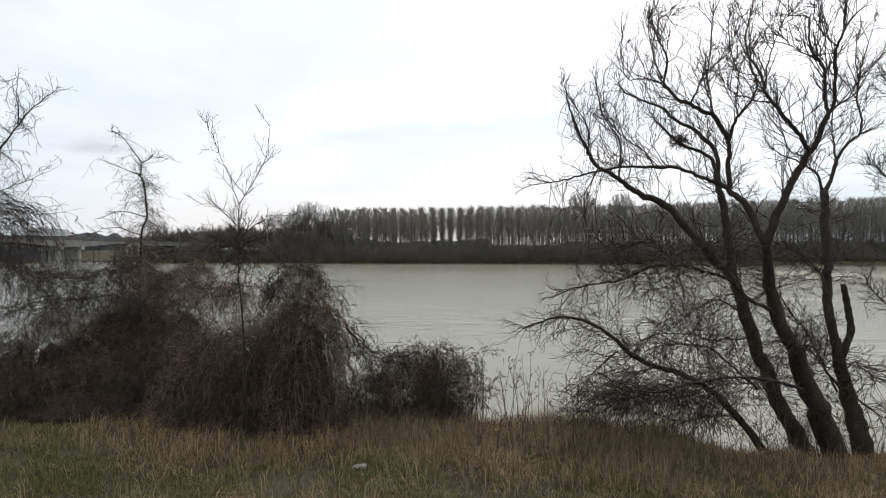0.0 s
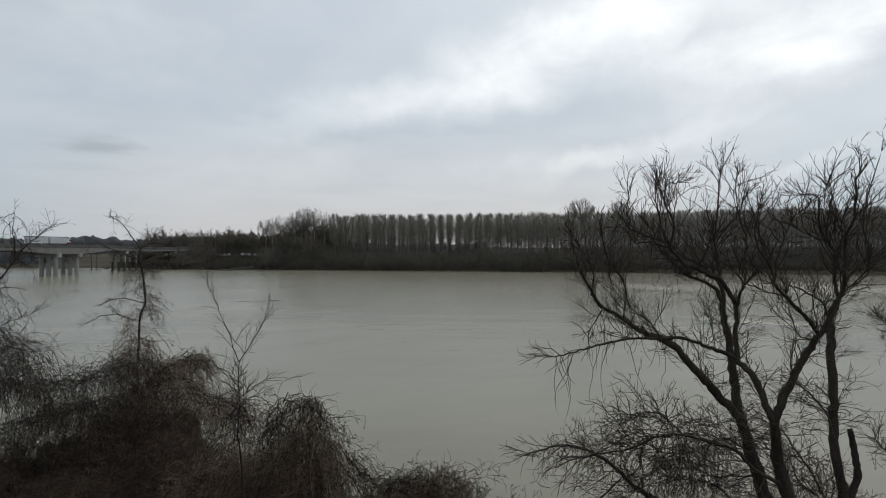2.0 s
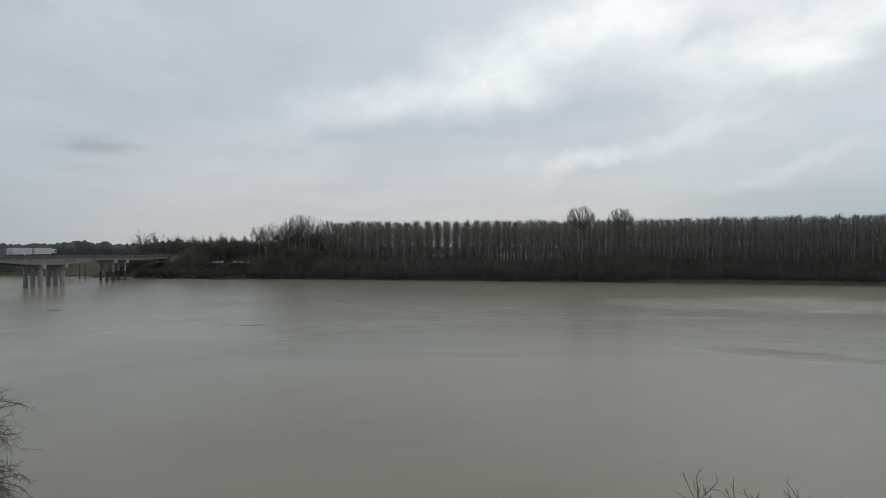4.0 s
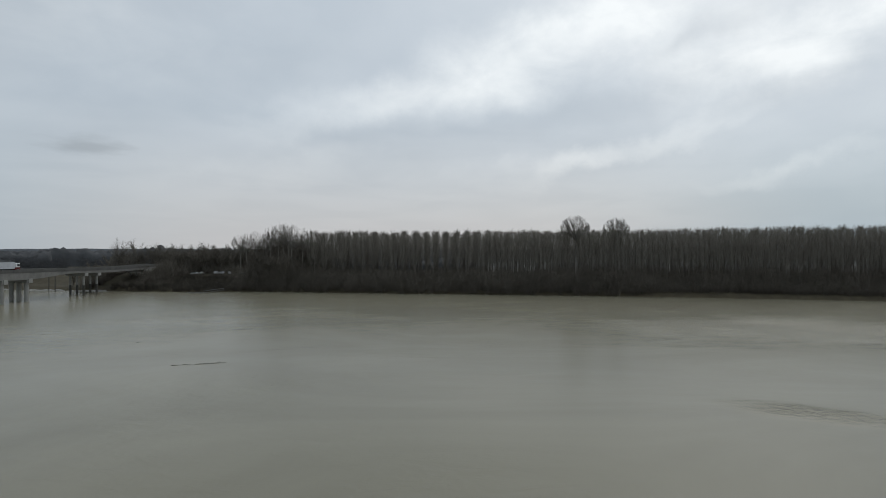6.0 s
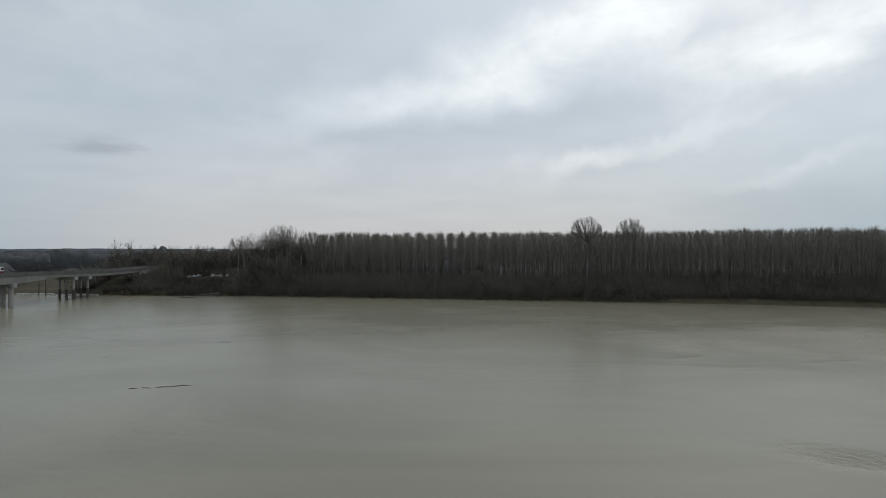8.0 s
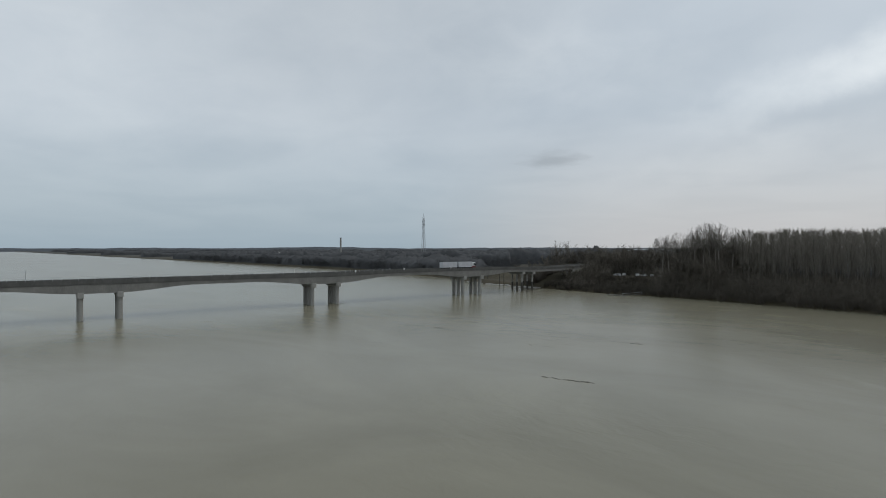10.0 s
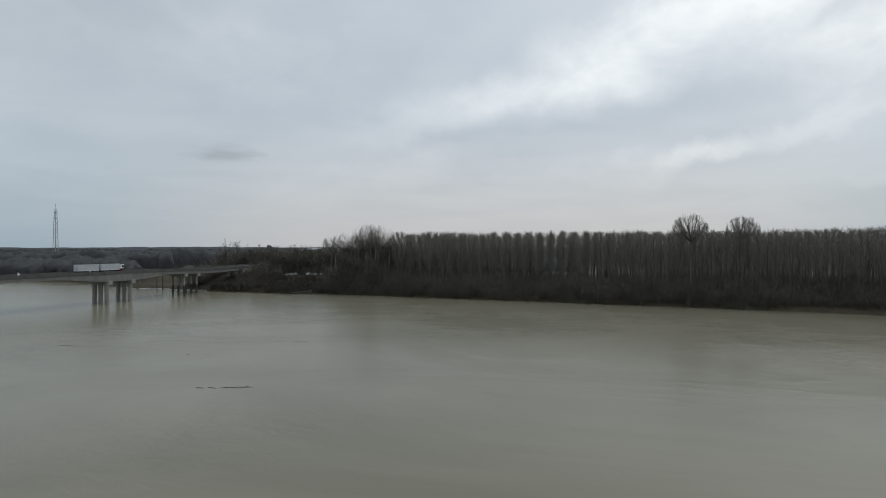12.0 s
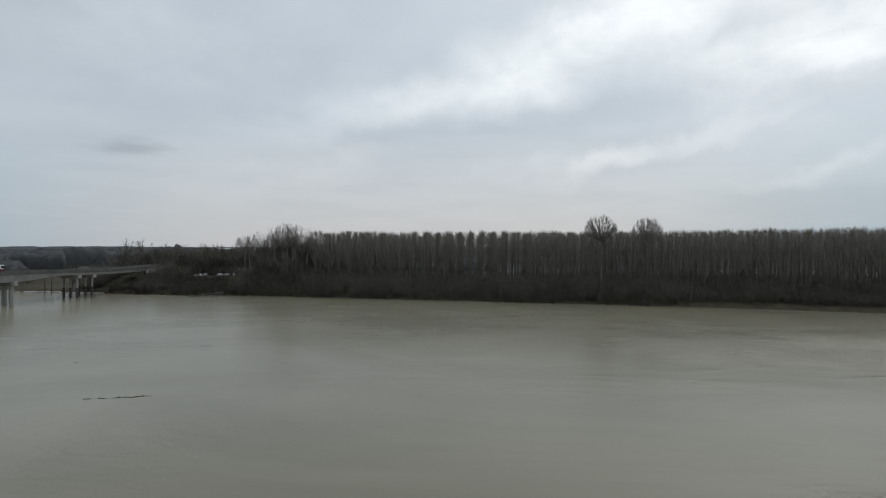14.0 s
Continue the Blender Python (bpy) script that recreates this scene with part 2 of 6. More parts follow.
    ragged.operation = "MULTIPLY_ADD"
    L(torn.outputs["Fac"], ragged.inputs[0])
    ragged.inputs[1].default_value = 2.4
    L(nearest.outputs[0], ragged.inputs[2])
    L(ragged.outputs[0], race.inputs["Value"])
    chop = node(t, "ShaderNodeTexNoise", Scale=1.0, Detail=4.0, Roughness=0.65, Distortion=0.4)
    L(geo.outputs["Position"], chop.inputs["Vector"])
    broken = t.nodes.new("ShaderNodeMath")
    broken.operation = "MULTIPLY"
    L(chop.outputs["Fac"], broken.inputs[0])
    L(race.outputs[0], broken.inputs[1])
    add = t.nodes.new("ShaderNodeMath")
    add.operation = "MULTIPLY_ADD"
    L(ripple.outputs["Fac"], add.inputs[0])
    add.inputs[1].default_value = 0.35
    L(swell.outputs["Fac"], add.inputs[2])
    calm = t.nodes.new("ShaderNodeMath")
    calm.operation = "MULTIPLY"
    L(add.outputs[0], calm.inputs[0])
    L(gate.outputs[0], calm.inputs[1])
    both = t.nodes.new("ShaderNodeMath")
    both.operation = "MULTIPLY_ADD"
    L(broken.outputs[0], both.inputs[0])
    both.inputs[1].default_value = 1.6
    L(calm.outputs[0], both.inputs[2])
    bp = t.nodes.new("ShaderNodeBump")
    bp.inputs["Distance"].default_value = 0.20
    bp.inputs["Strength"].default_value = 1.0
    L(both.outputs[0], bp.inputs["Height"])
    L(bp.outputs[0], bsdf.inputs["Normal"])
    return m


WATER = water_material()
SOIL = material("bank_soil_and_dead_grass", (0.034, 0.029, 0.018), (0.082, 0.069, 0.042), 0.35, 14, 0.95, 0.6, depth=0.05)


def add_hazed_fields(m):
    """Winter fields in large patches over the plain, greyed with distance: haze put into the colour."""
    t = m.node_tree
    L = t.links.new
    bsdf = t.nodes["Principled BSDF"]
    soil = bsdf.inputs["Base Color"].links[0].from_socket
    geo = t.nodes.new("ShaderNodeNewGeometry")
    sep = t.nodes.new("ShaderNodeSeparateXYZ")
    L(geo.outputs["Position"], sep.inputs[0])
    # soil gives way to haze-grey field tones between these distances
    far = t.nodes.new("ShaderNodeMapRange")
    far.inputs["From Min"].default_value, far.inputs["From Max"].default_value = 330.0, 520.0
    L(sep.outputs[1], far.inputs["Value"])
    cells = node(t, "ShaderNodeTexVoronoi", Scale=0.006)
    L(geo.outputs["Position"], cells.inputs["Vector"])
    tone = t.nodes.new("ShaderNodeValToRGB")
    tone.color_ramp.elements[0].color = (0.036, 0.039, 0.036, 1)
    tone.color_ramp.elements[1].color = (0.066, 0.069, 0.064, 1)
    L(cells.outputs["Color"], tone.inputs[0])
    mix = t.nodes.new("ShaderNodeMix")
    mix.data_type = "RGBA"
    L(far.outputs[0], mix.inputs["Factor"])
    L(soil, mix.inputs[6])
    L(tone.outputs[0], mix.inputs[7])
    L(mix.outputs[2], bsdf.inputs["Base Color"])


add_hazed_fields(SOIL)
CONCRETE = material("weathered_concrete", (0.215, 0.21, 0.195), (0.345, 0.34, 0.32), 0.35, 10, 0.9, 0.3, stretch=(1, 1, 0.35))
DARK_CONCRETE = material("stained_concrete", (0.065, 0.065, 0.062), (0.13, 0.127, 0.12), 0.3, 10, 0.9, 0.3, stretch=(1, 1, 0.3))
WET_CONCRETE = material("wet_concrete", (0.04, 0.038, 0.033), (0.085, 0.08, 0.07), 0.8, 10, 0.6, 0.3)
ASPHALT = material("worn_asphalt", (0.04, 0.04, 0.04), (0.065, 0.064, 0.06), 0.5, 30, 0.9, 0.3)
GALVANISED = material("galvanised_steel", (0.22, 0.23, 0.24), (0.36, 0.37, 0.38), 2.0, 10, 0.5, 0.1, metal=0.6)
# poplar bark darkened for trunks: shade inside the wood is in the colour
SHADED_STEM = material("shaded_poplar_stems", (0.072, 0.066, 0.054), (0.115, 0.105, 0.087), 0.15, 8, 0.9, 0.0, island=0.15)
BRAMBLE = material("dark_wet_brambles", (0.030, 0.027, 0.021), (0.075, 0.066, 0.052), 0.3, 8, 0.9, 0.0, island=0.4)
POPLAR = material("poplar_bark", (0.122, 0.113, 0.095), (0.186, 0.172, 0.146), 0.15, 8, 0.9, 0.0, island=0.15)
SCRUB = material("bare_scrub_twigs", (0.068, 0.061, 0.050), (0.140, 0.125, 0.101), 0.08, 8, 0.9, 0.0, island=0.3)
# far woods and ridge: grey-blue distance haze is mixed into both base colours
HAZED_WOOD = material("haze_tinted_far_woods", (0.046, 0.048, 0.050), (0.078, 0.080, 0.083), 0.02, 14, 0.95, 0.0)
RIDGE = material("haze_tinted_ridge", (0.036, 0.043, 0.052), (0.056, 0.063, 0.073), 0.004, 12, 0.95, 0.0)
GIRDER = material("rain_stained_girder_concrete", (0.13, 0.128, 0.12), (0.235, 0.23, 0.215), 0.35, 10, 0.9, 0.3, stretch=(1, 1, 0.35))


# ---- mesh helpers ----
def mesh(name, verts, faces, mat, smooth=False):
    me = bpy.data.meshes.new(name)
    me.from_pydata(verts, [], faces)
    me.materials.append(mat)
    if smooth:
        me.polygons.foreach_set("use_smooth", [True] * len(me.polygons))
    me.update()
    return me


def piece(name, me, parent=None, label="", at=None):
    """A mesh as one object, under a thing or part."""
    ob = new(name, me)
    if parent is not None:
        ob.parent = parent
    if at is not None:
        ob.matrix_basis = at
    if label:
        ob["label"] = label
    return ob


def part(name, bm, mat, parent=None, label="", at=None, smooth=False):
    me = bpy.data.meshes.new(name)
    bm.to_mesh(me)
    bm.free()
    me.materials.append(mat)
    if smooth:
        me.polygons.foreach_set("use_smooth", [True] * len(me.polygons))
    return piece(name, me, parent, label, at)


def box(bm, x0, y0, z0, x1, y1, z1, bevel=0.0):
    made = bmesh.ops.create_cube(bm, size=1.0, matrix=Matrix.LocRotScale(((x0 + x1) / 2, (y0 + y1) / 2, (z0 + z1) / 2), None, (abs(x1 - x0), abs(y1 - y0), abs(z1 - z0))))
    if bevel:
        edges = list({e for v in made["verts"] for e in v.link_edges})
        bmesh.ops.bevel(bm, geom=edges, offset=bevel, segments=1, affect="EDGES")
    return bm


def box_bm(*a, **k):
    return box(bmesh.new(), *a, **k)


def rod(bm, x, y, z0, z1, r0, r1=None, sides=14):
    bmesh.ops.create_cone(bm, cap_ends=True, segments=sides, radius1=r0, radius2=r1 if r1 is not None else r0, depth=z1 - z0, matrix=Matrix.Translation((x, y, (z0 + z1) / 2)))
    return bm


class Wood:
    """Gathers tapering tubes along bent lines: limbs, twigs, stalks."""

    def __init__(self):
        self.verts, self.faces = [], []

    def tube(self, points, radii, sides=3):
        if sides >= 7:                      # stout limbs end blunt
            points, radii = points + [points[-1] + (points[-1] - points[-2]) * 0.02], radii + [0.0]
        base = len(self.verts)
        n = len(points)
        prev = None
        for i, p in enumerate(points):
            d = (points[min(i + 1, n - 1)] - points[max(i - 1, 0)])
            if d.length < 1e-9:
                d = Vector((0, 0, 1))
            d.normalize()
            if prev is None:
                a = d.orthogonal().normalized()
            else:
                a = (prev - d * prev.dot(d))
                a = a.normalized() if a.length > 1e-6 else d.orthogonal().normalized()
            prev = a
            b = d.cross(a)
            r = radii[i]
            if i == n - 1:
                self.verts.append(tuple(p))
            else:
                for k in range(sides):
                    w = 2 * math.pi * k / sides
                    self.verts.append(tuple(p + a * (r * math.cos(w)) + b * (r * math.sin(w))))
        for i in range(n - 2):
            for k in range(sides):
                k2 = (k + 1) % sides
                self.faces.append((base + i * sides + k, base + i * sides + k2, base + (i + 1) * sides + k2, base + (i + 1) * sides + k))
        tip = base + (n - 1) * sides
        for k in range(sides):
            self.faces.append((base + (n - 2) * sides + k, base + (n - 2) * sides + (k + 1) % sides, tip))

    def to_mesh(self, name, mat, smooth=True):
        return mesh(name, self.verts, self.faces, mat, smooth)


def bent(rng, start, way, length, steps, wobble, lift=0.0):
    """A bent line from start; lift turns it up (or down) on the way."""
    pts = [Vector(start)]
    d = Vector(way).normalized()
    for _ in range(steps):
        d = (d + Vector((rng.gauss(0, wobble), rng.gauss(0, wobble), rng.gauss(0, wobble) + lift))).normalized()
        pts.append(pts[-1] + d * (length / steps))
    return pts


def taper(r0, r1, n):
    return [r0 + (r1 - r0) * i / (n - 1) for i in range(n)]


def smooth_step(a, b, v):
    u = min(1.0, max(0.0, (v - a) / (b - a)))
    return u * u * (3 - 2 * u)


# ---- ground and river ----
FAR_SHORE = [(-4500, 520), (-900, 368), (-560, 348), (-410, 338), (-273, 316), (-205, 283), (-160, 276), (-126, 269), (-106, 267), (-86, 269.5), (-17, 257.5), (90, 237.5), (152, 220.5), (400, 160), (4500, -100)]


def far_shore(x):
    for (x0, y0), (x1, y1) in zip(FAR_SHORE, FAR_SHORE[1:]):
        if x <= x1:
            return y0 + (y1 - y0) * (x - x0) / (x1 - x0)
    return FAR_SHORE[-1][1]


def near_crest(x):
    """Where the near bank breaks down to the water."""
    return 14.2 + 5.5 * smooth_step(-4.0, -13.0, x) - 2.3 * smooth_step(3, 9, x) + 1.3 * noise.noise((x * 0.22, 9.0, 2.0)) + 0.6 * noise.noise((x * 0.8, 5.0, 1.0))


def ground_height(x, y):
    crest = near_crest(max(-60.0, min(60.0, x)))
    shore = far_shore(x)
    if y < (crest + shore) / 2:
        z = 3.05 + 0.10 * noise.noise((x * 0.35, y * 0.35, 0)) + 0.05 * noise.noise((x * 1.3, y * 1.3, 4))
        return z - 5.6 * smooth_step(crest - 0.8, crest + 7.5, y)
    d = y - shore
    left = smooth_step(-70, -110, x) * smooth_step(-420, -300, x)
    z = -2.4 + 4.2 * smooth_step(-5, 6, d) + 0.9 * smooth_step(8, 40, d) + left * 3.6 * smooth_step(10, 30, d)
    z += 0.35 * noise.noise((x * 0.06, y * 0.06, 2)) * smooth_step(-4, 4, d)
    return z


def make_ground():
    xs = [-4500, -2500, -1500, -1000, -750, -560, -460, -380] + list(range(-320, 321, 8)) + [380, 480, 700, 1100, 2000, 4500]
    xs = sorted(set(xs) | {x * 0.5 for x in range(-50, 51)})
    rel = [-90, -30, -10, -5, -3, -1.5, 0, 1.5, 3, 5, 8, 12, 18, 26, 36, 60, 100, 180, 320, 560, 900, 1600, 2800, 4400]
    near = [-4400, -1500, -500, -150, -60, -25, -12, -5, 0] + [3 + 0.5 * k for k in range(42)] + [27, 34, 50, 80]
    verts, faces = [], []
    rows = len(near) + len(rel)
    for x in xs:
        s = far_shore(x)
        for y in near:
            yy = y if y <= 80 and s > 200 else y
            verts.append((x, min(yy, s - 95) if y > 0 else y - (max(0, -s) + 0 if s < 100 else 0), 0))
        for d in rel:
            verts.append((x, s + d, 0))
    verts = [(x, y, ground_height(x, y)) for x, y, _ in verts]
    for i in range(len(xs) - 1):
        for j in range(rows - 1):
            a = i * rows + j
            faces.append((a, a + rows, a + rows + 1, a + 1))
    ob = new("ground", mesh("ground", verts, faces, SOIL, True))
    tagged(ob, "brown winter soil with dead grass on both river banks", "ground", kind="structure")
    wv, wf = [], []
    wx = [-4500, -1200, -600, -300, 0, 300, 600, 1200, 4500]
    for x in wx:
        wv += [(x, 10.5, 0.0), (x, far_shore(x) + 14, 0.0)]
    for i in range(len(wx) - 1):
        wf.append((2 * i, 2 * i + 2, 2 * i + 3, 2 * i + 1))
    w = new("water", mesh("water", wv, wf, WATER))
    tagged(w, "wide muddy grey-brown river in flood, faintly rippled", "river", kind="structure")


make_ground()


# ---- plan of the bridge ----
LEAN = 0.167          # metres to the right for each metre ahead


def bridge_x(y):
    """The line of the near columns: straight over the river, bending away on the approach."""
    return -165.0 + LEAN * (y - 148.5) - 0.0019 * max(0.0, y - 222.0) ** 2


# ---- poplar plantation on the far bank ----
def poplar_mesh(seed, height, branches, twigs, trunk_sides=6):
    """A straight pole with steep, close branches: trunk and crown."""
    rng = random.Random(seed)
    trunk, crown = Wood(), Wood()
    pts = [Vector((rng.gauss(0, 0.06) * i, rng.gauss(0, 0.06) * i, height * 0.93 * i / 6)) for i in range(7)]
    trunk.tube(pts, taper(0.19, 0.035, 7), trunk_sides)
    for i in range(branches):
        u = 0.24 + 0.73 * ((i + rng.random()) / branches) ** 0.72
        k = u / 0.93 * 6
        a = int(min(5, k))
        p = pts[a].lerp(pts[a + 1], min(1.0, k - a))
        w = rng.uniform(0, 2 * math.pi)
        tilt = rng.uniform(0.32, 0.66) * (0.75 + 0.6 * u - 0.25 * smooth_step(0.7, 0.95, u))
        length = (2.4 + 4.4 * (1 - abs(u - 0.58) * 1.2)) * rng.uniform(0.7, 1.15)
        length = min(length, max(0.8, (height * rng.uniform(0.93, 1.03) - p.z) * 1.15))
        d = (math.cos(w) * tilt, math.sin(w) * tilt, 1.0)
        b = bent(rng, p, d, length, 3, 0.10, 0.10)
        crown.tube(b, taper(0.055 - 0.022 * u, 0.018, 4), 3)
        for _ in range(int(twigs * (1 - 0.4 * smooth_step(0.62, 0.85, u)))):
            v = rng.uniform(0.2, 1.0) * 3
            q = b[int(min(2, v))].lerp(b[int(min(2, v)) + 1], v - int(min(2, v)))
            e = Vector(d).normalized() + Vector((rng.gauss(0, 0.5), rng.gauss(0, 0.5), 0.15 + rng.random() * 0.4))
            c = bent(rng, q, e, min(rng.uniform(0.9, 2.0), max(0.5, height * 1.02 - q.z)), 1, 0.1)
            crown.tube(c, (0.024 if twigs > 12 else 0.034, 0.0), 3)
    return trunk, crown


ROW_STEP, TREE_STEP, ROW_LEAN = 5.0, 6.0, 0.012


def plantation():
    rng = random.Random(11)
    kinds = []
    for s in range(5):
        tr, cr = poplar_mesh(100 + s, 26.0 + s * 0.15, 64, 22)
        kinds.append((tr.to_mesh("trunk", SHADED_STEM), cr.to_mesh("crown", POPLAR)))
    far_tr, far_cr = [], []
    for s in range(3):
        tr, cr = poplar_mesh(200 + s, 26.2 + s * 0.15, 42, 6, 4)
        far_tr.append(tr), far_cr.append(cr)
    rest, stems = Wood(), Wood()
    count = 0
    for r in range(-12, 50):
        x0 = 4.0 + r * ROW_STEP
        y0 = far_shore(x0) + 15
        for k in range(18):
            x = x0 + ROW_LEAN * k * TREE_STEP + rng.gauss(0, 0.45)
            y = y0 + k * TREE_STEP + rng.gauss(0, 0.35)
            size = rng.uniform(0.97, 1.02) * (1 + 0.022 * smooth_step(90, 150, x))
            size *= 1 - 0.05 * smooth_step(1.5, 6.0, k)
            z = ground_height(x, y) - 0.1
            if k < 5 and count < 300 and -12 <= r < 46:
                tree = new("poplar_tree")
                tree.matrix_basis = Matrix.LocRotScale((x, y, z), Euler((0, 0, rng.uniform(0, 6.28))), (size, size, size))
                tr, cr = kinds[rng.randrange(5)]
                piece("trunk", tr, tree)
                piece("crown", cr, tree, "fuzzy upright grey-brown bare twigs")
                tagged(tree, "tall slim bare grey-brown poplar in a planted row", "tree", "poplars of the plantation")
                count += 1
            else:
                w = rng.randrange(3)
                turn = Matrix.LocRotScale((x, y, z), Euler((0, 0, rng.uniform(0, 6.28))), (size, size, size))
                for src, target in ((far_tr[w], stems), (far_cr[w], rest)):
                    base = len(target.verts)
                    target.verts += [tuple(turn @ Vector(v)) for v in src.verts]
                    target.faces += [tuple(base + i for i in f) for f in src.faces]
    ob = new("poplar_wood", rest.to_mesh("poplar_wood", POPLAR))
    tagged(ob, "bare grey-brown crowns of poplars deeper in the plantation", "woodland", kind="stuff")
    ob = new("poplar_stems", stems.to_mesh("poplar_stems", SHADED_STEM))
    tagged(ob, "straight stems of poplars deeper in the plantation, darkened for shade", "woodland", kind="stuff")


def scrub_shape(seed, height, width, stems, twigs):
    rng = random.Random(seed)
    w = Wood()
    for _ in range(stems):
        a = rng.uniform(0, 6.28)
        r = rng.uniform(0, width * 0.35)
        d = (math.cos(a) * rng.uniform(0.1, 0.7), math.sin(a) * rng.uniform(0.1, 0.7), 1.0)
        b = bent(rng, (math.cos(a) * r, math.sin(a) * r, -0.3), d, height * rng.uniform(0.55, 1.0), 4, 0.16, 0.02)
        w.tube(b, taper(0.07, 0.02, 5), 3)
        for _ in range(twigs):
            v = rng.uniform(0.15, 1.0) * 4
            i = int(min(3, v))
            q = b[i].lerp(b[i + 1], v - i)
            e = Vector((rng.gauss(0, 0.7), rng.gauss(0, 0.7), rng.uniform(-0.1, 1.0)))
            w.tube(bent(rng, q, e, rng.uniform(0.8, 2.2), 1, 0.1), (0.04, 0.0), 3)
    return w


def scatter(target, shapes, spots, rng):
    for x, y, s in spots:
        src = shapes[rng.randrange(len(shapes))]
        turn = Matrix.LocRotScale((x, y, ground_height(x, y)), Euler((0, 0, rng.uniform(0, 6.28))), (s, s, s * rng.uniform(0.8, 1.15)))
        base = len(target.verts)
        target.verts += [tuple(turn @ Vector(v)) for v in src.verts]
        target.faces += [tuple(base + i for i in f) for f in src.faces]


def far_scrub():
    rng = random.Random(21)
    shapes = [scrub_shape(300 + i, 7.8, 5.0, 13, 20) for i in range(4)]
    w = Wood()
    spots = []
    x = -92.0
    while x < 330:
        x += rng.uniform(1.1, 1.9)
        bare = smooth_step(86, 100, x)
        for lane in range(5):
            y = far_shore(x) + 2.2 + lane * 4.2 + rng.uniform(-1.5, 1.5) + 3.5 * bare
            spots.append((x + rng.uniform(-1, 1), y, rng.uniform(0.65, 1.15) * (0.92 + 0.12 * lane) * (1 - 0.2 * bare)))
    for _ in range(1000):
        x = rng.uniform(-85, 320)
        spots.append((x, far_shore(x) + rng.uniform(18, 100), rng.uniform(0.7, 1.12)))
    for _ in range(700):
        x = rng.uniform(60, 320)
        spots.append((x, far_shore(x) + rng.uniform(11, 45), rng.uniform(1.0, 1.6)))
    for _ in range(900):
        x = rng.uniform(-170, -84)
        d = rng.uniform(2, 50)
        under = -13 < x - bridge_x(far_shore(x) + d) < 12
        landing = -126 < x < -89 and d < 40
        if under and x < -150:
            continue
        spots.append((x, far_shore(x) + d, rng.uniform(0.4, 0.95) * ((0.5 if x < -128 else 0.32) if landing or under else 1.0)))
    scatter(w, shapes, spots, rng)
    ob = new("riverside_scrub", w.to_mesh("riverside_scrub", SCRUB))
    tagged(ob, "dense dark bare willow scrub along the far shore", "shrubs", kind="stuff")
    low, spots = Wood(), []
    for _ in range(1500):
        x = rng.uniform(-152, -87)
        spots.append((x, far_shore(x) + rng.uniform(1, 27), rng.uniform(0.16, 0.36)))
    scatter(low, shapes, spots, rng)
    ob = new("bank_brambles", low.to_mesh("bank_brambles", BRAMBLE))
    tagged(ob, "low dark brambles on the landing slope by the bridge", "shrubs", kind="stuff")


plantation()
far_scrub()


# ---- the road bridge ----
def deck_top(y):
    """Height of the top of the parapet."""
    return 11.95 + 0.45 * smooth_step(150, 190, y) - 0.95 * smooth_step(228, 275, y) - 0.5 * smooth_step(60, -90, y)


BEAM = 1.20           # height of the parapet over the girder


PIER_PAIRS = [6.8, 77.6, 148.4, 219.2]


def girder_depth(y):
    near = min(abs(y - c) for c in PIER_PAIRS)
    return 1.10 - 0.1 * smooth_step(232, 256, y) + 1.6 * (1 - smooth_step(5.0, 26.0, near))


def ribbon(bm, section, ys):
    """Sweeps a closed section, a function of y giving (offset, z) points, along the bridge."""
    rings = []
    for y in ys:
        rings.append([bm.verts.new((bridge_x(y) + o, y, z)) for o, z in section(y)])
    for a, b in zip(rings, rings[1:]):
        n = len(a)
        for i in range(n):
            bm.faces.new((a[i], a[(i + 1) % n], b[(i + 1) % n], b[i]))
    bm.faces.new(rings[0])
    bm.faces.new(rings[-1][::-1])
    bmesh.ops.recalc_face_normals(bm, faces=bm.faces)
    return bm


EDGE_NEAR, EDGE_FAR = 1.4, -9.0
SKEW = Vector((-0.982, 0.188, 0))     # the rows of columns stand across the bridge


def bridge():
    top = new("road_bridge")
    tagged(top, "long concrete road bridge on paired rows of round columns", "bridge")
    ys = [-90 + 4.0 * k for k in range(111)]
    part("deck", ribbon(bmesh.new(), lambda y: [(EDGE_NEAR - 0.02, deck_top(y) - 0.6), (EDGE_FAR + 0.02, deck_top(y) - 0.6), (EDGE_FAR + 0.02, deck_top(y) - BEAM - 0.02), (EDGE_NEAR - 0.02, deck_top(y) - BEAM - 0.02)], ys), ASPHALT, top, "worn grey asphalt carriageway")
    for o in (EDGE_NEAR, EDGE_FAR - 0.3):
        part("parapet", ribbon(bmesh.new(), lambda y: [(o, deck_top(y)), (o + 0.3, deck_top(y)), (o + 0.3, deck_top(y) - BEAM), (o, deck_top(y) - BEAM)], ys), DARK_CONCRETE, top, "dark weather-stained concrete parapet")
    for o in (EDGE_NEAR - 0.5, -2.4, -5.6, EDGE_FAR - 0.1):
        part("girder", ribbon(bmesh.new(), lambda y: [(o, deck_top(y) - BEAM - 0.03), (o + 0.65, deck_top(y) - BEAM - 0.03), (o + 0.65, deck_top(y) - BEAM - girder_depth(y)), (o, deck_top(y) - BEAM - girder_depth(y))], ys), GIRDER, top)
    for c in PIER_PAIRS:
        for s in (-4.95, 4.95):
            bent_pier(top, c + s, 0.80, girder_depth(c + s) + BEAM)
    for y in (253.0, 261.5, 304.5):
        bent_pier(top, y, 0.45, girder_depth(y) + BEAM, True)
    return top


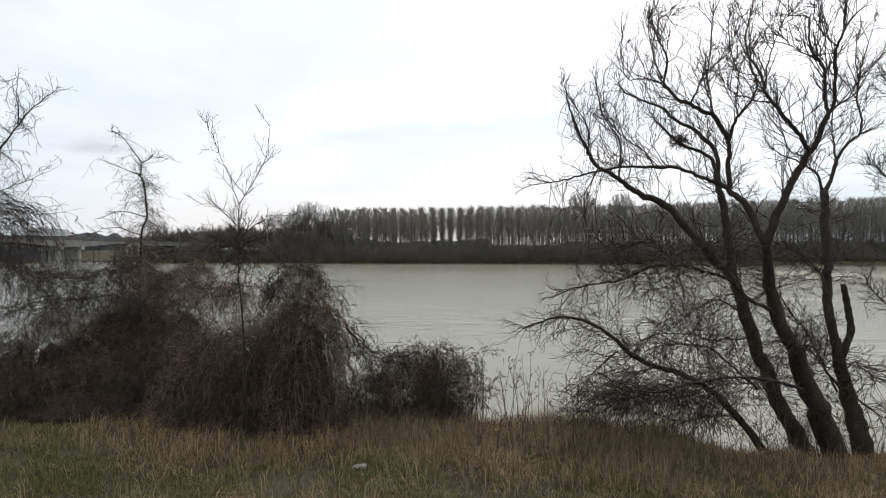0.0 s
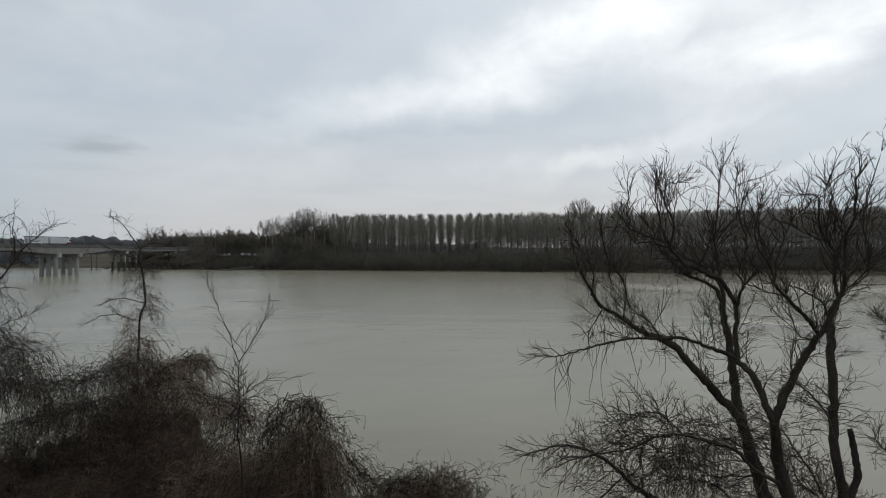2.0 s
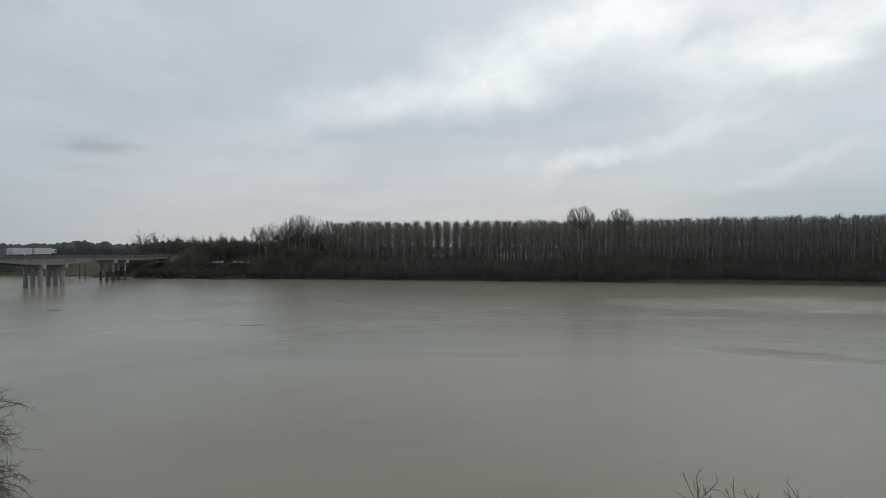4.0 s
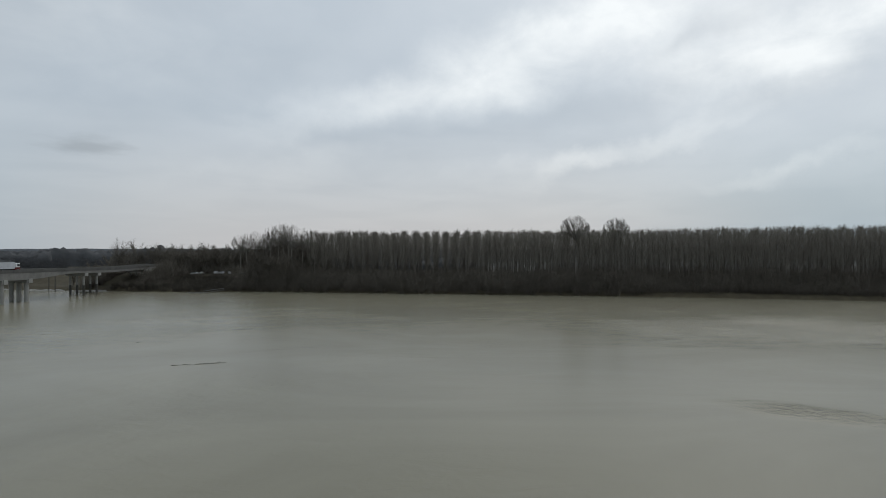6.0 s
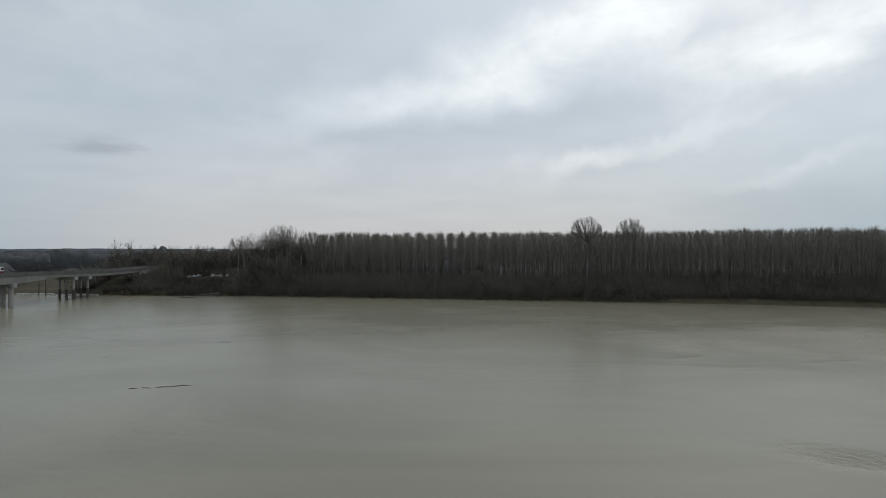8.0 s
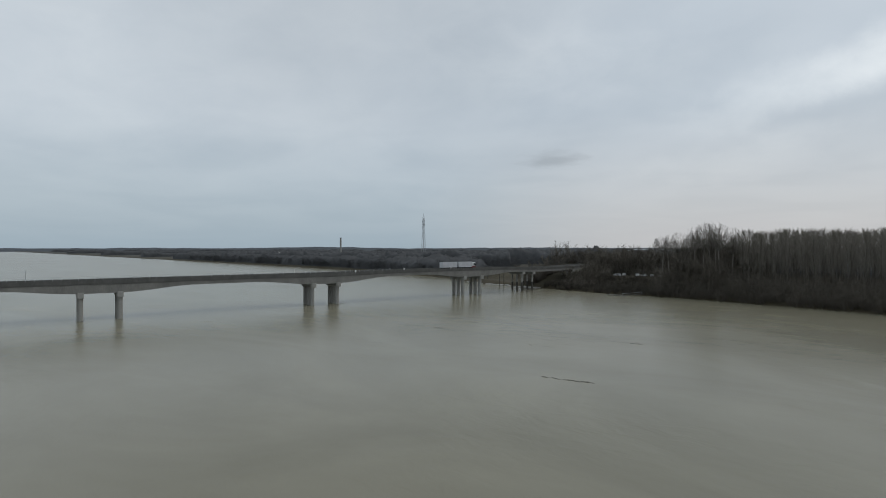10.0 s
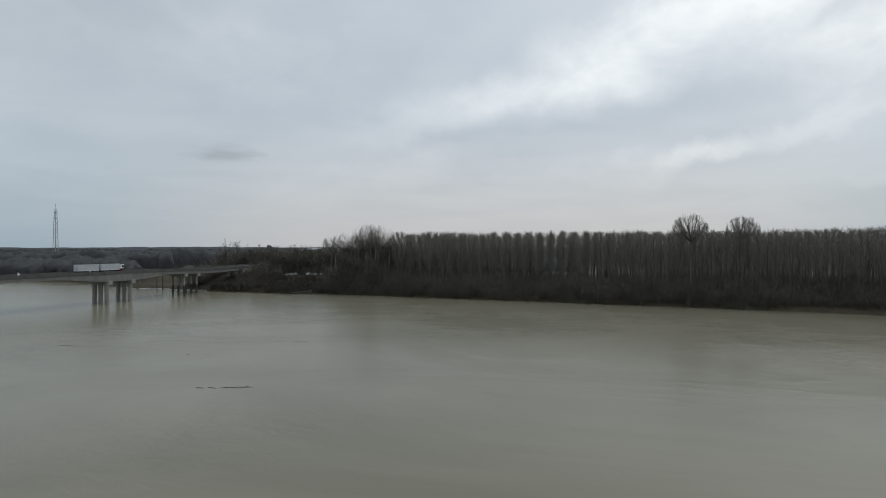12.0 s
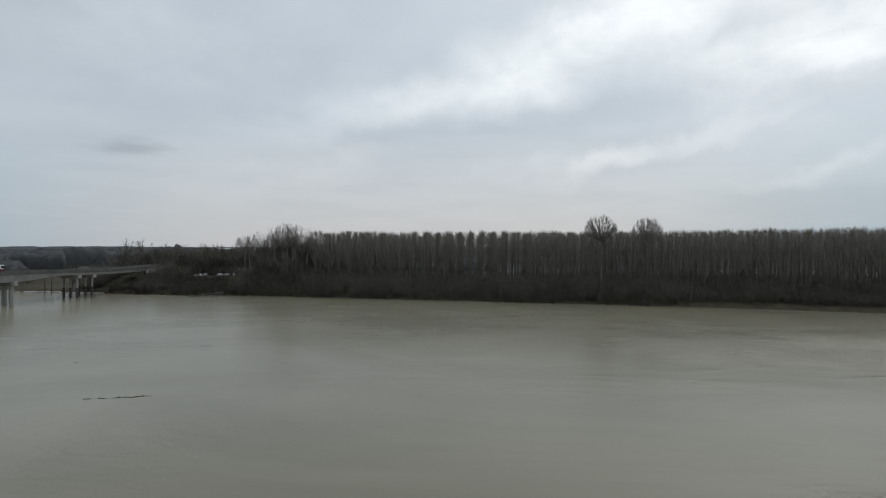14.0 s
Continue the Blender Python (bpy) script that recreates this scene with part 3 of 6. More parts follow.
def bent_pier(top, y, r, drop, wet=False):
    z = deck_top(y) - drop
    x = bridge_x(y)
    turn = math.degrees(math.atan2(-SKEW.y, -SKEW.x))
    part("pier_cap", box_bm(-8.6, -0.95, -1.3, 1.5, 0.95, 0.0, bevel=0.08), CONCRETE, top, at=pose(x, y, z, 0, 0, turn))
    if not wet:
        part("bracket", box_bm(-0.75, -0.8, -0.4, 0.75, 0.8, 1.3, bevel=0.06), CONCRETE, top, at=pose(x + 1.2, y - 0.1, z - 0.95, 0, 0, turn))
    for k in range(3):
        p = Vector((x, y, 0)) + SKEW * (3.4 * k)
        foot = min(-2.6, ground_height(p.x, p.y) - 0.4)
        part("column", rod(bmesh.new(), p.x, p.y, foot if not wet else 4.2, z - 1.1, r, sides=18), CONCRETE, top)
        if wet:
            part("column_base", rod(bmesh.new(), p.x, p.y, foot, 4.3, r + 0.05, sides=18), WET_CONCRETE, top, "dark wet column foot")


bridge()


# ---- bare trees ----
def along(points, u):
    v = u * (len(points) - 1)
    i = min(len(points) - 2, int(v))
    return points[i].lerp(points[i + 1], v - i), (points[i + 1] - points[i]).normalized()


def curve(points, steps=4):
    """A smooth line through the bends of a limb."""
    p = [Vector(q) for q in points]
    p = [p[0] * 2 - p[1]] + p + [p[-1] * 2 - p[-2]]
    out = []
    for i in range(1, len(p) - 2):
        for k in range(steps):
            t = k / steps
            a, b, c, d = p[i - 1], p[i], p[i + 1], p[i + 2]
            out.append(0.5 * ((2 * b) + (c - a) * t + (2 * a - 5 * b + 4 * c - d) * t * t + (3 * b - a - 3 * c + d) * t ** 3))
    out.append(p[-2].copy())
    return out


def knotted(rng, points, amount):
    return [points[0]] + [p + Vector((rng.gauss(0, amount), rng.gauss(0, amount), rng.gauss(0, amount))) for p in points[1:-1]] + [points[-1]]


def shoots(rng, wood, line, count, lengths, lift, u0=0.2, r=0.011, second=7, spread=0.75, ahead=0.55, droop=0.0, third=0):
    """Side shoots along a limb, with twigs of their own."""
    for _ in range(count):
        u = u0 + (1 - u0) * rng.random() ** 0.8
        p, d = along(line, u)
        side = Vector((rng.gauss(0, 1), rng.gauss(0, 1), rng.gauss(0, 0.7)))
        side = (side - d * side.dot(d)).normalized()
        way = d * ahead + side * spread + Vector((0, 0, lift))
        n = rng.uniform(*lengths) * (1.15 - 0.5 * u)
        b = bent(rng, p, way, n, 6, 0.19, lift * 0.22 - droop)
        wood.tube(b, taper(r * (0.6 + 0.4 * n / lengths[1]), 0.0035, 7), 3)
        for _ in range(second):
            q, e = along(b, rng.uniform(0.2, 1.0))
            s = Vector((rng.gauss(0, 1), rng.gauss(0, 1), rng.gauss(0, 1)))
            s = (s - e * s.dot(e)).normalized()
            c = bent(rng, q, e * 0.8 + s * 0.6 + Vector((0, 0, lift * 0.4 - droop * 2)), n * rng.uniform(0.2, 0.6), 3, 0.2, lift * 0.25 - droop * 1.5)
            wood.tube(c, taper(0.005, 0.002, 4), 3)
            for _ in range(third):
                q2, e2 = along(c, rng.uniform(0.2, 0.9))
                s = Vector((rng.gauss(0, 1), rng.gauss(0, 1), rng.gauss(0, 1))) * 0.6
                wood.tube(bent(rng, q2, e2 + s, n * rng.uniform(0.08, 0.2), 2, 0.15, lift * 0.2), (0.004, 0.003, 0.0), 3)


BARK = material("dark_fissured_bark", (0.012, 0.009, 0.007), (0.062, 0.050, 0.038), 3.0, 7, 0.95, 1.0, stretch=(1, 1, 0.3), depth=0.03)
TWIG = material("dark_bare_twigs", (0.018, 0.014, 0.011), (0.060, 0.045, 0.033), 1.0, 8, 0.85, 0.0, island=0.4)
VINE = material("dead_brown_vines", (0.038, 0.027, 0.020), (0.208, 0.144, 0.103), 0.9, 8, 0.9, 0.0, island=0.8)
# darker copy of the vines: shadow at the foot of the bush, as colour
SHADED_VINE = material("shaded_vine_stems", (0.028, 0.020, 0.015), (0.135, 0.093, 0.066), 0.9, 8, 0.9, 0.0, island=0.6)
# solid bush cores: the shade deep between the stems is in this colour
SHADED_CORE = material("shaded_thicket_core", (0.020, 0.015, 0.011), (0.125, 0.090, 0.066), 7.0, 7, 1.0, 1.0, depth=0.15)

def ramify(rng, wood, p, d, n, r, level, lift=0.0, gap=0.22, wobble=0.19):
    """A twig that forks into finer and finer ones."""
    line = bent(rng, p, d, n, max(3, int(n / 0.15)), wobble, lift)
    wood.tube(line, taper(r, max(0.0034, r * 0.42), len(line)), 3)
    if not level:
        return
    side = rng.uniform(0, 6.28)
    for i in range(int(n / gap) + 1):
        u = 0.18 + 0.8 * (i + rng.random()) / (int(n / gap) + 1)
        q, e = along(line, min(0.99, u))
        a = e.orthogonal().normalized()
        side += 2.4 + rng.gauss(0, 0.5)
        way = e * rng.uniform(0.7, 1.1) + (a * math.cos(side) + e.cross(a) * math.sin(side)) * rng.uniform(0.35, 0.75) + Vector((0, 0, lift))
        ramify(rng, wood, q, way, n * rng.uniform(0.35, 0.8) * (1.2 - 0.6 * u), r * 0.62, level - 1, lift, gap, wobble)


def willow():
    rng = random.Random(5)
    tree = new("willow_tree")
    tree.location = (9.0, 12.5, 2.6)
    shift = Matrix.Translation((-9.0, -12.5, -2.6))
    tagged(tree, "bare many-stemmed willow with dark bark leaning on the grassy bank", "tree")
    fine, low = Wood(), Wood()

    def limb(name, r0, r1, *bends):
        line = knotted(rng, curve(bends), 0.007 + r0 * 0.05)
        radii = [r * rng.uniform(0.90, 1.10) for r in taper(r0, r1, len(line))]
        if name == "trunk" and bends[0][2] < 3.0:
            line.insert(0, line[0] - (line[2] - line[0]).normalized() * 0.9)
            radii = [r0 * 1.3, r0 * 1.12] + radii[1:]
        w = Wood()
        w.tube(line, radii, 10 if r0 > 0.08 else 7 if r0 > 0.03 else 5)
        piece(name, w.to_mesh(name, BARK), tree, at=shift)
        size = sum((b - a).length for a, b in zip(line, line[1:]))
        tip = (line[-1] - line[-3]).normalized()
        leaning = bends[-1][0] < 4.6
        if name == "trunk":
            for _ in range(int(size * 13)):
                p, d = along(line, rng.uniform(0.2, 1.0))
                ramify(rng, low, p, Vector((rng.gauss(0, 1), rng.gauss(0, 1), rng.uniform(-0.2, 0.9))), rng.uniform(0.2, 1.0), 0.009, 2, 0.04)
        elif name == "limb":
            for _ in range(int(size * (8.5 if r0 < 0.035 else 8))):
                u = rng.uniform(0.08, 1.0)
                p, d = along(line, u)
                way = d * 0.6 + Vector((rng.gauss(0, 0.6), rng.gauss(0, 0.6), rng.uniform(0.0, 0.9)))
                ramify(rng, fine, p, way, rng.uniform(0.25, 1.2) * (1.15 - 0.6 * u), 0.0105, 2, 0.06, 0.22)
            for _ in range(4):
                ramify(rng, fine, line[-1], tip + Vector((rng.gauss(0, 0.35), rng.gauss(0, 0.35), 0.3)), rng.uniform(0.3, 0.7), 0.009, 2, 0.05)
            if leaning:
                for _ in range(int(size * 6)):      # thin whips hanging down
                    p, d = along(line, rng.uniform(0.2, 1.0))
                    b = bent(rng, p, d * 0.1 + Vector((rng.gauss(0, 0.3), rng.gauss(0, 0.3), -0.5)), rng.uniform(0.3, 1.5), 8, 0.24, -0.22)
                    low.tube(b, taper(0.008, 0.003, 9), 3)
        else:
            for _ in range(int(size * 19)):
                u = rng.uniform(0.1, 1.0)
                p, d = along(line, u)
                way = d * 0.5 + Vector((rng.gauss(0, 0.7), rng.gauss(0, 0.7), rng.gauss(0.05, 0.5)))
                ramify(rng, low, p, way, rng.uniform(0.25, 1.25) * (1.25 - 0.6 * u), 0.0105, 2, -0.02, 0.20, 0.27)
            for _ in range(int(size * 5)):
                p, d = along(line, rng.uniform(0.25, 1.0))
                b = bent(rng, p, d * 0.15 + Vector((rng.gauss(0, 0.35), rng.gauss(0, 0.35), -0.4)), rng.uniform(0.3, 1.3), 7, 0.15, -0.30)
                low.tube(b, taper(0.008, 0.003, 8), 3)

    limb("trunk", 0.197, 0.128, (8.82, 12.90, 2.58), (8.40, 12.97, 3.43), (8.08, 13.03, 4.07), (7.85, 13.10, 4.75), (7.62, 13.17, 5.46), (7.43, 13.23, 6.12), (7.24, 13.30, 6.81))
    limb("trunk", 0.117, 0.076, (7.27, 13.30, 6.73), (7.16, 13.36, 7.37), (7.12, 13.42, 8.01), (7.07, 13.48, 8.62), (7.00, 13.54, 9.15), (6.95, 13.60, 9.63))
    limb("trunk", 0.252, 0.129, (8.93, 12.10, 2.82), (8.28, 11.75, 3.98), (7.77, 11.40, 4.67), (7.29, 11.05, 5.42), (6.85, 10.70, 5.94))
    limb("trunk", 0.129, 0.082, (6.85, 10.70, 5.94), (6.58, 10.57, 6.41), (6.39, 10.45, 6.94), (6.26, 10.32, 7.35), (6.16, 10.20, 7.75))
    limb("trunk", 0.225, 0.112, (9.68, 12.20, 2.73), (9.50, 12.32, 3.61), (9.42, 12.45, 4.20), (9.35, 12.57, 4.79), (9.29, 12.70, 5.50))
    limb("trunk", 0.107, 0.095, (9.29, 12.70, 5.50), (9.29, 12.92, 6.22), (9.41, 13.13, 6.88), (9.58, 13.35, 7.51), (9.65, 13.57, 8.22), (9.82, 13.78, 8.74), (9.96, 14.00, 9.12))
    limb("trunk", 0.099, 0.060, (7.79, 13.00, 2.71), (7.29, 13.10, 3.42), (6.90, 13.20, 3.85), (6.58, 13.30, 4.17), (6.05, 13.40, 4.49), (5.47, 13.50, 4.66))
    limb("low_limb", 0.071, 0.019, (5.47, 13.50, 4.66), (5.10, 13.59, 4.79), (4.70, 13.68, 5.03), (4.43, 13.77, 5.33), (4.15, 13.86, 5.55), (3.81, 13.94, 5.72), (3.39, 14.03, 5.84), (2.99, 14.12, 5.83), (2.51, 14.21, 5.70), (2.12, 14.30, 5.51))
    limb("limb", 0.113, 0.076, (7.20, 13.20, 6.84), (6.74, 13.15, 7.29), (6.37, 13.10, 7.71), (5.99, 13.05, 8.10), (5.58, 13.00, 8.56), (5.19, 12.95, 8.82), (4.78, 12.90, 8.95))
    limb("limb", 0.065, 0.015, (4.78, 12.90, 8.95), (4.45, 12.84, 9.14), (4.19, 12.79, 9.33), (3.85, 12.73, 9.50), (3.59, 12.68, 9.67), (3.43, 12.62, 9.93), (3.24, 12.57, 10.25), (3.11, 12.51, 10.57), (2.94, 12.46, 10.91), (2.86, 12.40, 11.33))
    limb("limb", 0.025, 0.010, (4.18, 12.70, 9.32), (4.17, 12.62, 9.66), (4.17, 12.53, 10.01), (4.05, 12.45, 10.29), (3.79, 12.37, 10.61), (3.62, 12.28, 10.90), (3.52, 12.20, 11.27))
    limb("limb", 0.025, 0.010, (3.54, 12.60, 9.71), (3.43, 12.60, 10.03), (3.45, 12.60, 10.35), (3.28, 12.60, 10.75), (3.06, 12.60, 11.09))
    limb("limb", 0.020, 0.008, (3.70, 12.70, 9.58), (3.59, 12.87, 9.29), (3.44, 13.03, 8.97), (3.51, 13.20, 8.61))
    limb("limb", 0.053, 0.022, (6.95, 13.60, 9.63), (6.83, 13.65, 9.96), (6.57, 13.70, 10.14), (6.24, 13.75, 10.26), (5.99, 13.80, 10.45), (5.72, 13.85, 10.75), (5.49, 13.90, 11.00))
    limb("limb", 0.058, 0.015, (6.90, 13.40, 9.32), (6.82, 13.35, 10.02), (6.52, 13.30, 10.35), (6.18, 13.25, 10.63), (5.66, 13.20, 10.87), (5.39, 13.15, 11.12), (4.93, 13.10, 11.25), (4.47, 13.05, 11.46), (4.31, 13.00, 11.61))
    limb("limb", 0.076, 0.058, (6.16, 10.20, 7.75), (6.06, 10.30, 8.01), (5.99, 10.40, 8.32), (5.87, 10.50, 8.60), (5.66, 10.60, 8.83))
    limb("limb", 0.041, 0.012, (5.66, 10.60, 8.83), (5.33, 10.57, 8.99), (5.05, 10.55, 9.09), (4.77, 10.52, 9.19), (4.50, 10.49, 9.26), (4.13, 10.46, 9.24), (3.76, 10.44, 9.27), (3.42, 10.41, 9.24), (3.03, 10.38, 9.17), (2.69, 10.35, 9.08), (2.41, 10.33, 9.01), (2.05, 10.30, 8.93))
    limb("limb", 0.016, 0.006, (4.11, 10.40, 9.23), (3.94, 10.44, 9.54), (3.68, 10.48, 9.74), (3.50, 10.52, 9.90), (3.30, 10.56, 10.12), (3.18, 10.60, 10.44))
    limb("limb", 0.050, 0.043, (5.68, 10.60, 8.86), (5.70, 10.70, 9.24), (5.78, 10.80, 9.62), (5.81, 10.90, 9.87))
    limb("limb", 0.051, 0.030, (5.81, 10.90, 9.87), (5.71, 10.89, 10.04), (5.52, 10.87, 10.32), (5.23, 10.86, 10.47), (4.98, 10.84, 10.60), (4.79, 10.83, 10.64), (4.59, 10.81, 10.84), (4.45, 10.80, 10.99))
    limb("limb", 0.025, 0.008, (4.45, 10.80, 10.99), (4.52, 10.76, 11.43), (4.40, 10.72, 11.69), (4.29, 10.68, 11.85), (4.32, 10.64, 12.24), (4.53, 10.60, 12.27))
    limb("limb", 0.017, 0.006, (4.43, 10.80, 11.00), (4.29, 10.83, 11.04), (4.10, 10.86, 11.11), (3.80, 10.89, 11.10), (3.69, 10.91, 11.26), (3.69, 10.94, 11.45), (3.65, 10.97, 11.74), (3.69, 11.00, 12.07))
    limb("limb", 0.021, 0.008, (5.00, 10.80, 10.60), (5.12, 10.78, 10.84), (5.19, 10.76, 11.07), (5.38, 10.74, 11.28), (5.73, 10.72, 11.59), (5.83, 10.70, 11.90))
    limb("limb", 0.017, 0.006, (4.43, 10.80, 11.08), (4.28, 10.73, 11.30), (4.14, 10.65, 11.71), (4.07, 10.57, 12.12), (4.08, 10.50, 12.22))
    limb("limb", 0.034, 0.012, (5.77, 10.80, 9.82), (5.85, 10.73, 10.20), (6.00, 10.67, 10.42), (6.11, 10.60, 10.61), (6.19, 10.53, 10.88), (6.03, 10.47, 11.21), (5.97, 10.40, 11.72))
    limb("limb", 0.017, 0.007, (5.95, 10.80, 10.32), (5.95, 10.88, 10.73), (6.06, 10.96, 11.13), (5.97, 11.04, 11.62), (5.92, 11.12, 12.23), (6.03, 11.20, 12.52))
    limb("limb", 0.021, 0.009, (5.51, 10.90, 10.35), (5.46, 10.96, 10.71), (5.38, 11.02, 11.03), (5.52, 11.08, 11.49), (5.58, 11.14, 12.01), (5.66, 11.20, 12.52))
    limb("limb", 0.080, 0.057, (6.16, 10.20, 7.75), (6.26, 10.12, 8.15), (6.36, 10.04, 8.51), (6.49, 9.96, 8.87), (6.63, 9.88, 9.21), (6.71, 9.80, 9.40))
    limb("limb", 0.042, 0.025, (6.71, 9.80, 9.40), (6.52, 9.70, 9.64), (6.28, 9.60, 9.85), (6.03, 9.50, 10.02), (5.77, 9.40, 10.23), (5.57, 9.30, 10.39))
    limb("limb", 0.025, 0.011, (5.57, 9.30, 10.39), (5.53, 9.28, 10.62), (5.37, 9.26, 10.86), (5.25, 9.24, 11.07), (5.22, 9.22, 11.36), (5.28, 9.20, 11.66))
    limb("limb", 0.015, 0.006, (5.70, 9.30, 10.19), (5.53, 9.35, 10.23), (5.32, 9.40, 10.32), (5.15, 9.45, 10.39), (5.00, 9.50, 10.61))
    limb("limb", 0.015, 0.005, (5.59, 9.30, 10.41), (5.59, 9.23, 10.77), (5.64, 9.15, 11.10), (5.75, 9.07, 11.49), (5.80, 9.00, 11.57))
    limb("limb", 0.054, 0.045, (6.71, 9.80, 9.40), (6.82, 9.77, 9.62), (6.91, 9.73, 9.90), (6.98, 9.70, 10.08))
    limb("limb", 0.034, 0.012, (6.98, 9.70, 10.08), (6.95, 9.72, 10.37), (6.96, 9.75, 10.64), (6.97, 9.78, 10.89), (6.89, 9.80, 11.08), (6.77, 9.82, 11.28), (6.74, 9.85, 11.60), (6.74, 9.88, 11.91), (6.59, 9.90, 11.96))
    limb("limb", 0.034, 0.015, (6.98, 9.70, 10.08), (7.05, 9.66, 10.25), (7.05, 9.62, 10.60), (7.02, 9.59, 11.07), (7.03, 9.55, 11.28), (7.11, 9.51, 11.47), (7.12, 9.47, 11.77), (7.10, 9.44, 12.11), (7.13, 9.40, 12.31))
    limb("limb", 0.019, 0.008, (7.00, 9.70, 10.13), (7.26, 9.74, 10.32), (7.51, 9.78, 10.46), (7.64, 9.82, 10.68), (7.60, 9.86, 11.07), (7.67, 9.90, 11.52))
    limb("limb", 0.015, 0.006, (6.89, 9.80, 11.07), (6.56, 9.70, 11.19), (6.28, 9.60, 11.28), (6.06, 9.50, 11.37))
    limb("limb", 0.015, 0.005, (6.99, 9.50, 11.24), (6.76, 9.45, 11.38), (6.61, 9.40, 11.54), (6.48, 9.35, 11.72), (6.50, 9.30, 12.07))
    limb("limb", 0.013, 0.006, (6.68, 9.80, 9.36), (6.39, 9.75, 9.39), (6.23, 9.70, 9.55), (6.09, 9.65, 9.85), (6.00, 9.60, 10.19))
    limb("limb", 0.055, 0.022, (9.96, 14.00, 9.12), (10.17, 14.05, 9.42), (10.34, 14.10, 9.87), (10.57, 14.15, 10.27), (10.82, 14.20, 10.50), (11.10, 14.25, 10.68), (11.36, 14.30, 10.78))
    limb("limb", 0.028, 0.011, (10.40, 14.20, 9.92), (10.41, 14.25, 10.41), (10.38, 14.30, 10.81), (10.45, 14.35, 11.34), (10.64, 14.40, 11.89))
    limb("limb", 0.028, 0.011, (11.06, 14.20, 10.67), (11.03, 14.12, 11.14), (10.85, 14.04, 11.49), (10.84, 13.96, 12.06), (10.93, 13.88, 12.62), (11.13, 13.80, 13.46))
    limb("limb", 0.038, 0.011, (9.93, 14.00, 9.15), (9.85, 13.97, 9.35), (9.75, 13.93, 9.56), (9.48, 13.90, 9.74), (9.13, 13.87, 9.93), (8.79, 13.83, 10.04), (8.48, 13.80, 10.24))
    limb("low_limb", 0.041, 0.011, (6.56, 10.50, 6.37), (6.24, 10.52, 6.55), (5.96, 10.53, 6.70), (5.63, 10.55, 7.06), (5.22, 10.57, 7.19), (4.80, 10.58, 7.31), (4.43, 10.60, 7.35), (4.10, 10.62, 7.29), (3.77, 10.63, 7.14), (3.53, 10.65, 7.04), (2.99, 10.67, 6.95), (2.64, 10.68, 6.88), (2.23, 10.70, 6.72))
    limb("low_limb", 0.014, 0.005, (4.70, 10.60, 7.28), (4.63, 10.65, 7.08), (4.42, 10.70, 6.90), (4.15, 10.75, 6.80), (4.19, 10.80, 6.52))
    limb("low_limb", 0.010, 0.005, (4.65, 10.60, 7.33), (4.41, 10.60, 7.57), (4.21, 10.60, 7.75), (3.81, 10.60, 7.80), (3.59, 10.60, 7.67), (3.31, 10.60, 7.63))
    limb("low_limb", 0.039, 0.010, (7.31, 10.90, 4.78), (6.80, 10.81, 4.95), (6.34, 10.72, 5.04), (5.90, 10.63, 5.11), (5.40, 10.54, 5.10), (5.03, 10.46, 5.05), (4.55, 10.37, 4.99), (4.07, 10.28, 4.90), (3.59, 10.19, 4.98), (3.15, 10.10, 4.83))
    limb("low_limb", 0.034, 0.009, (7.65, 13.00, 4.22), (7.26, 13.09, 4.59), (6.92, 13.17, 4.93), (6.71, 13.26, 5.13), (6.42, 13.34, 5.23), (5.95, 13.43, 5.26), (5.47, 13.51, 5.20), (5.10, 13.60, 5.02))
    limb("low_limb", 0.026, 0.009, (7.44, 13.20, 5.98), (7.06, 13.17, 6.25), (6.73, 13.13, 6.39), (6.38, 13.10, 6.29), (6.01, 13.07, 6.06), (5.58, 13.03, 5.98), (5.15, 13.00, 5.79))
    limb("low_limb", 0.026, 0.009, (7.55, 13.20, 5.42), (7.08, 13.27, 5.41), (6.64, 13.33, 5.37), (6.19, 13.40, 5.51), (5.62, 13.47, 5.52), (5.22, 13.53, 5.43), (4.70, 13.60, 5.10))
    limb("low_limb", 0.032, 0.013, (9.23, 12.40, 4.38), (8.96, 12.53, 4.79), (8.85, 12.67, 5.22), (8.64, 12.80, 5.70), (8.46, 12.93, 6.01), (8.16, 13.07, 6.55), (7.88, 13.20, 6.87))
    limb("low_limb", 0.028, 0.008, (9.13, 12.40, 4.32), (8.81, 12.50, 5.01), (8.59, 12.60, 5.28), (8.36, 12.70, 5.45), (8.21, 12.80, 5.76), (8.22, 12.90, 6.22))
    limb("low_limb", 0.029, 0.009, (9.04, 12.60, 6.58), (9.06, 12.85, 7.02), (8.96, 13.10, 7.34), (8.68, 13.35, 7.65), (8.38, 13.60, 7.82))
    limb("low_limb", 0.023, 0.007, (4.61, 14.20, 4.93), (4.19, 14.10, 4.61), (3.86, 14.00, 4.35), (3.57, 13.90, 3.99), (3.34, 13.80, 3.82))
    limb("low_limb", 0.027, 0.009, (5.62, 13.80, 4.60), (5.12, 13.65, 4.56), (4.74, 13.50, 4.39), (4.47, 13.35, 4.14), (4.37, 13.20, 3.87))
    limb("low_limb", 0.027, 0.009, (6.68, 13.60, 4.15), (6.22, 13.48, 3.95), (5.72, 13.36, 3.92), (4.83, 13.24, 4.02), (3.90, 13.12, 3.84), (3.23, 13.00, 3.68))
    limb("low_limb", 0.026, 0.008, (7.18, 13.20, 3.50), (6.61, 13.12, 3.55), (5.99, 13.04, 3.46), (5.41, 12.96, 3.55), (4.70, 12.88, 3.82), (3.99, 12.80, 3.77))
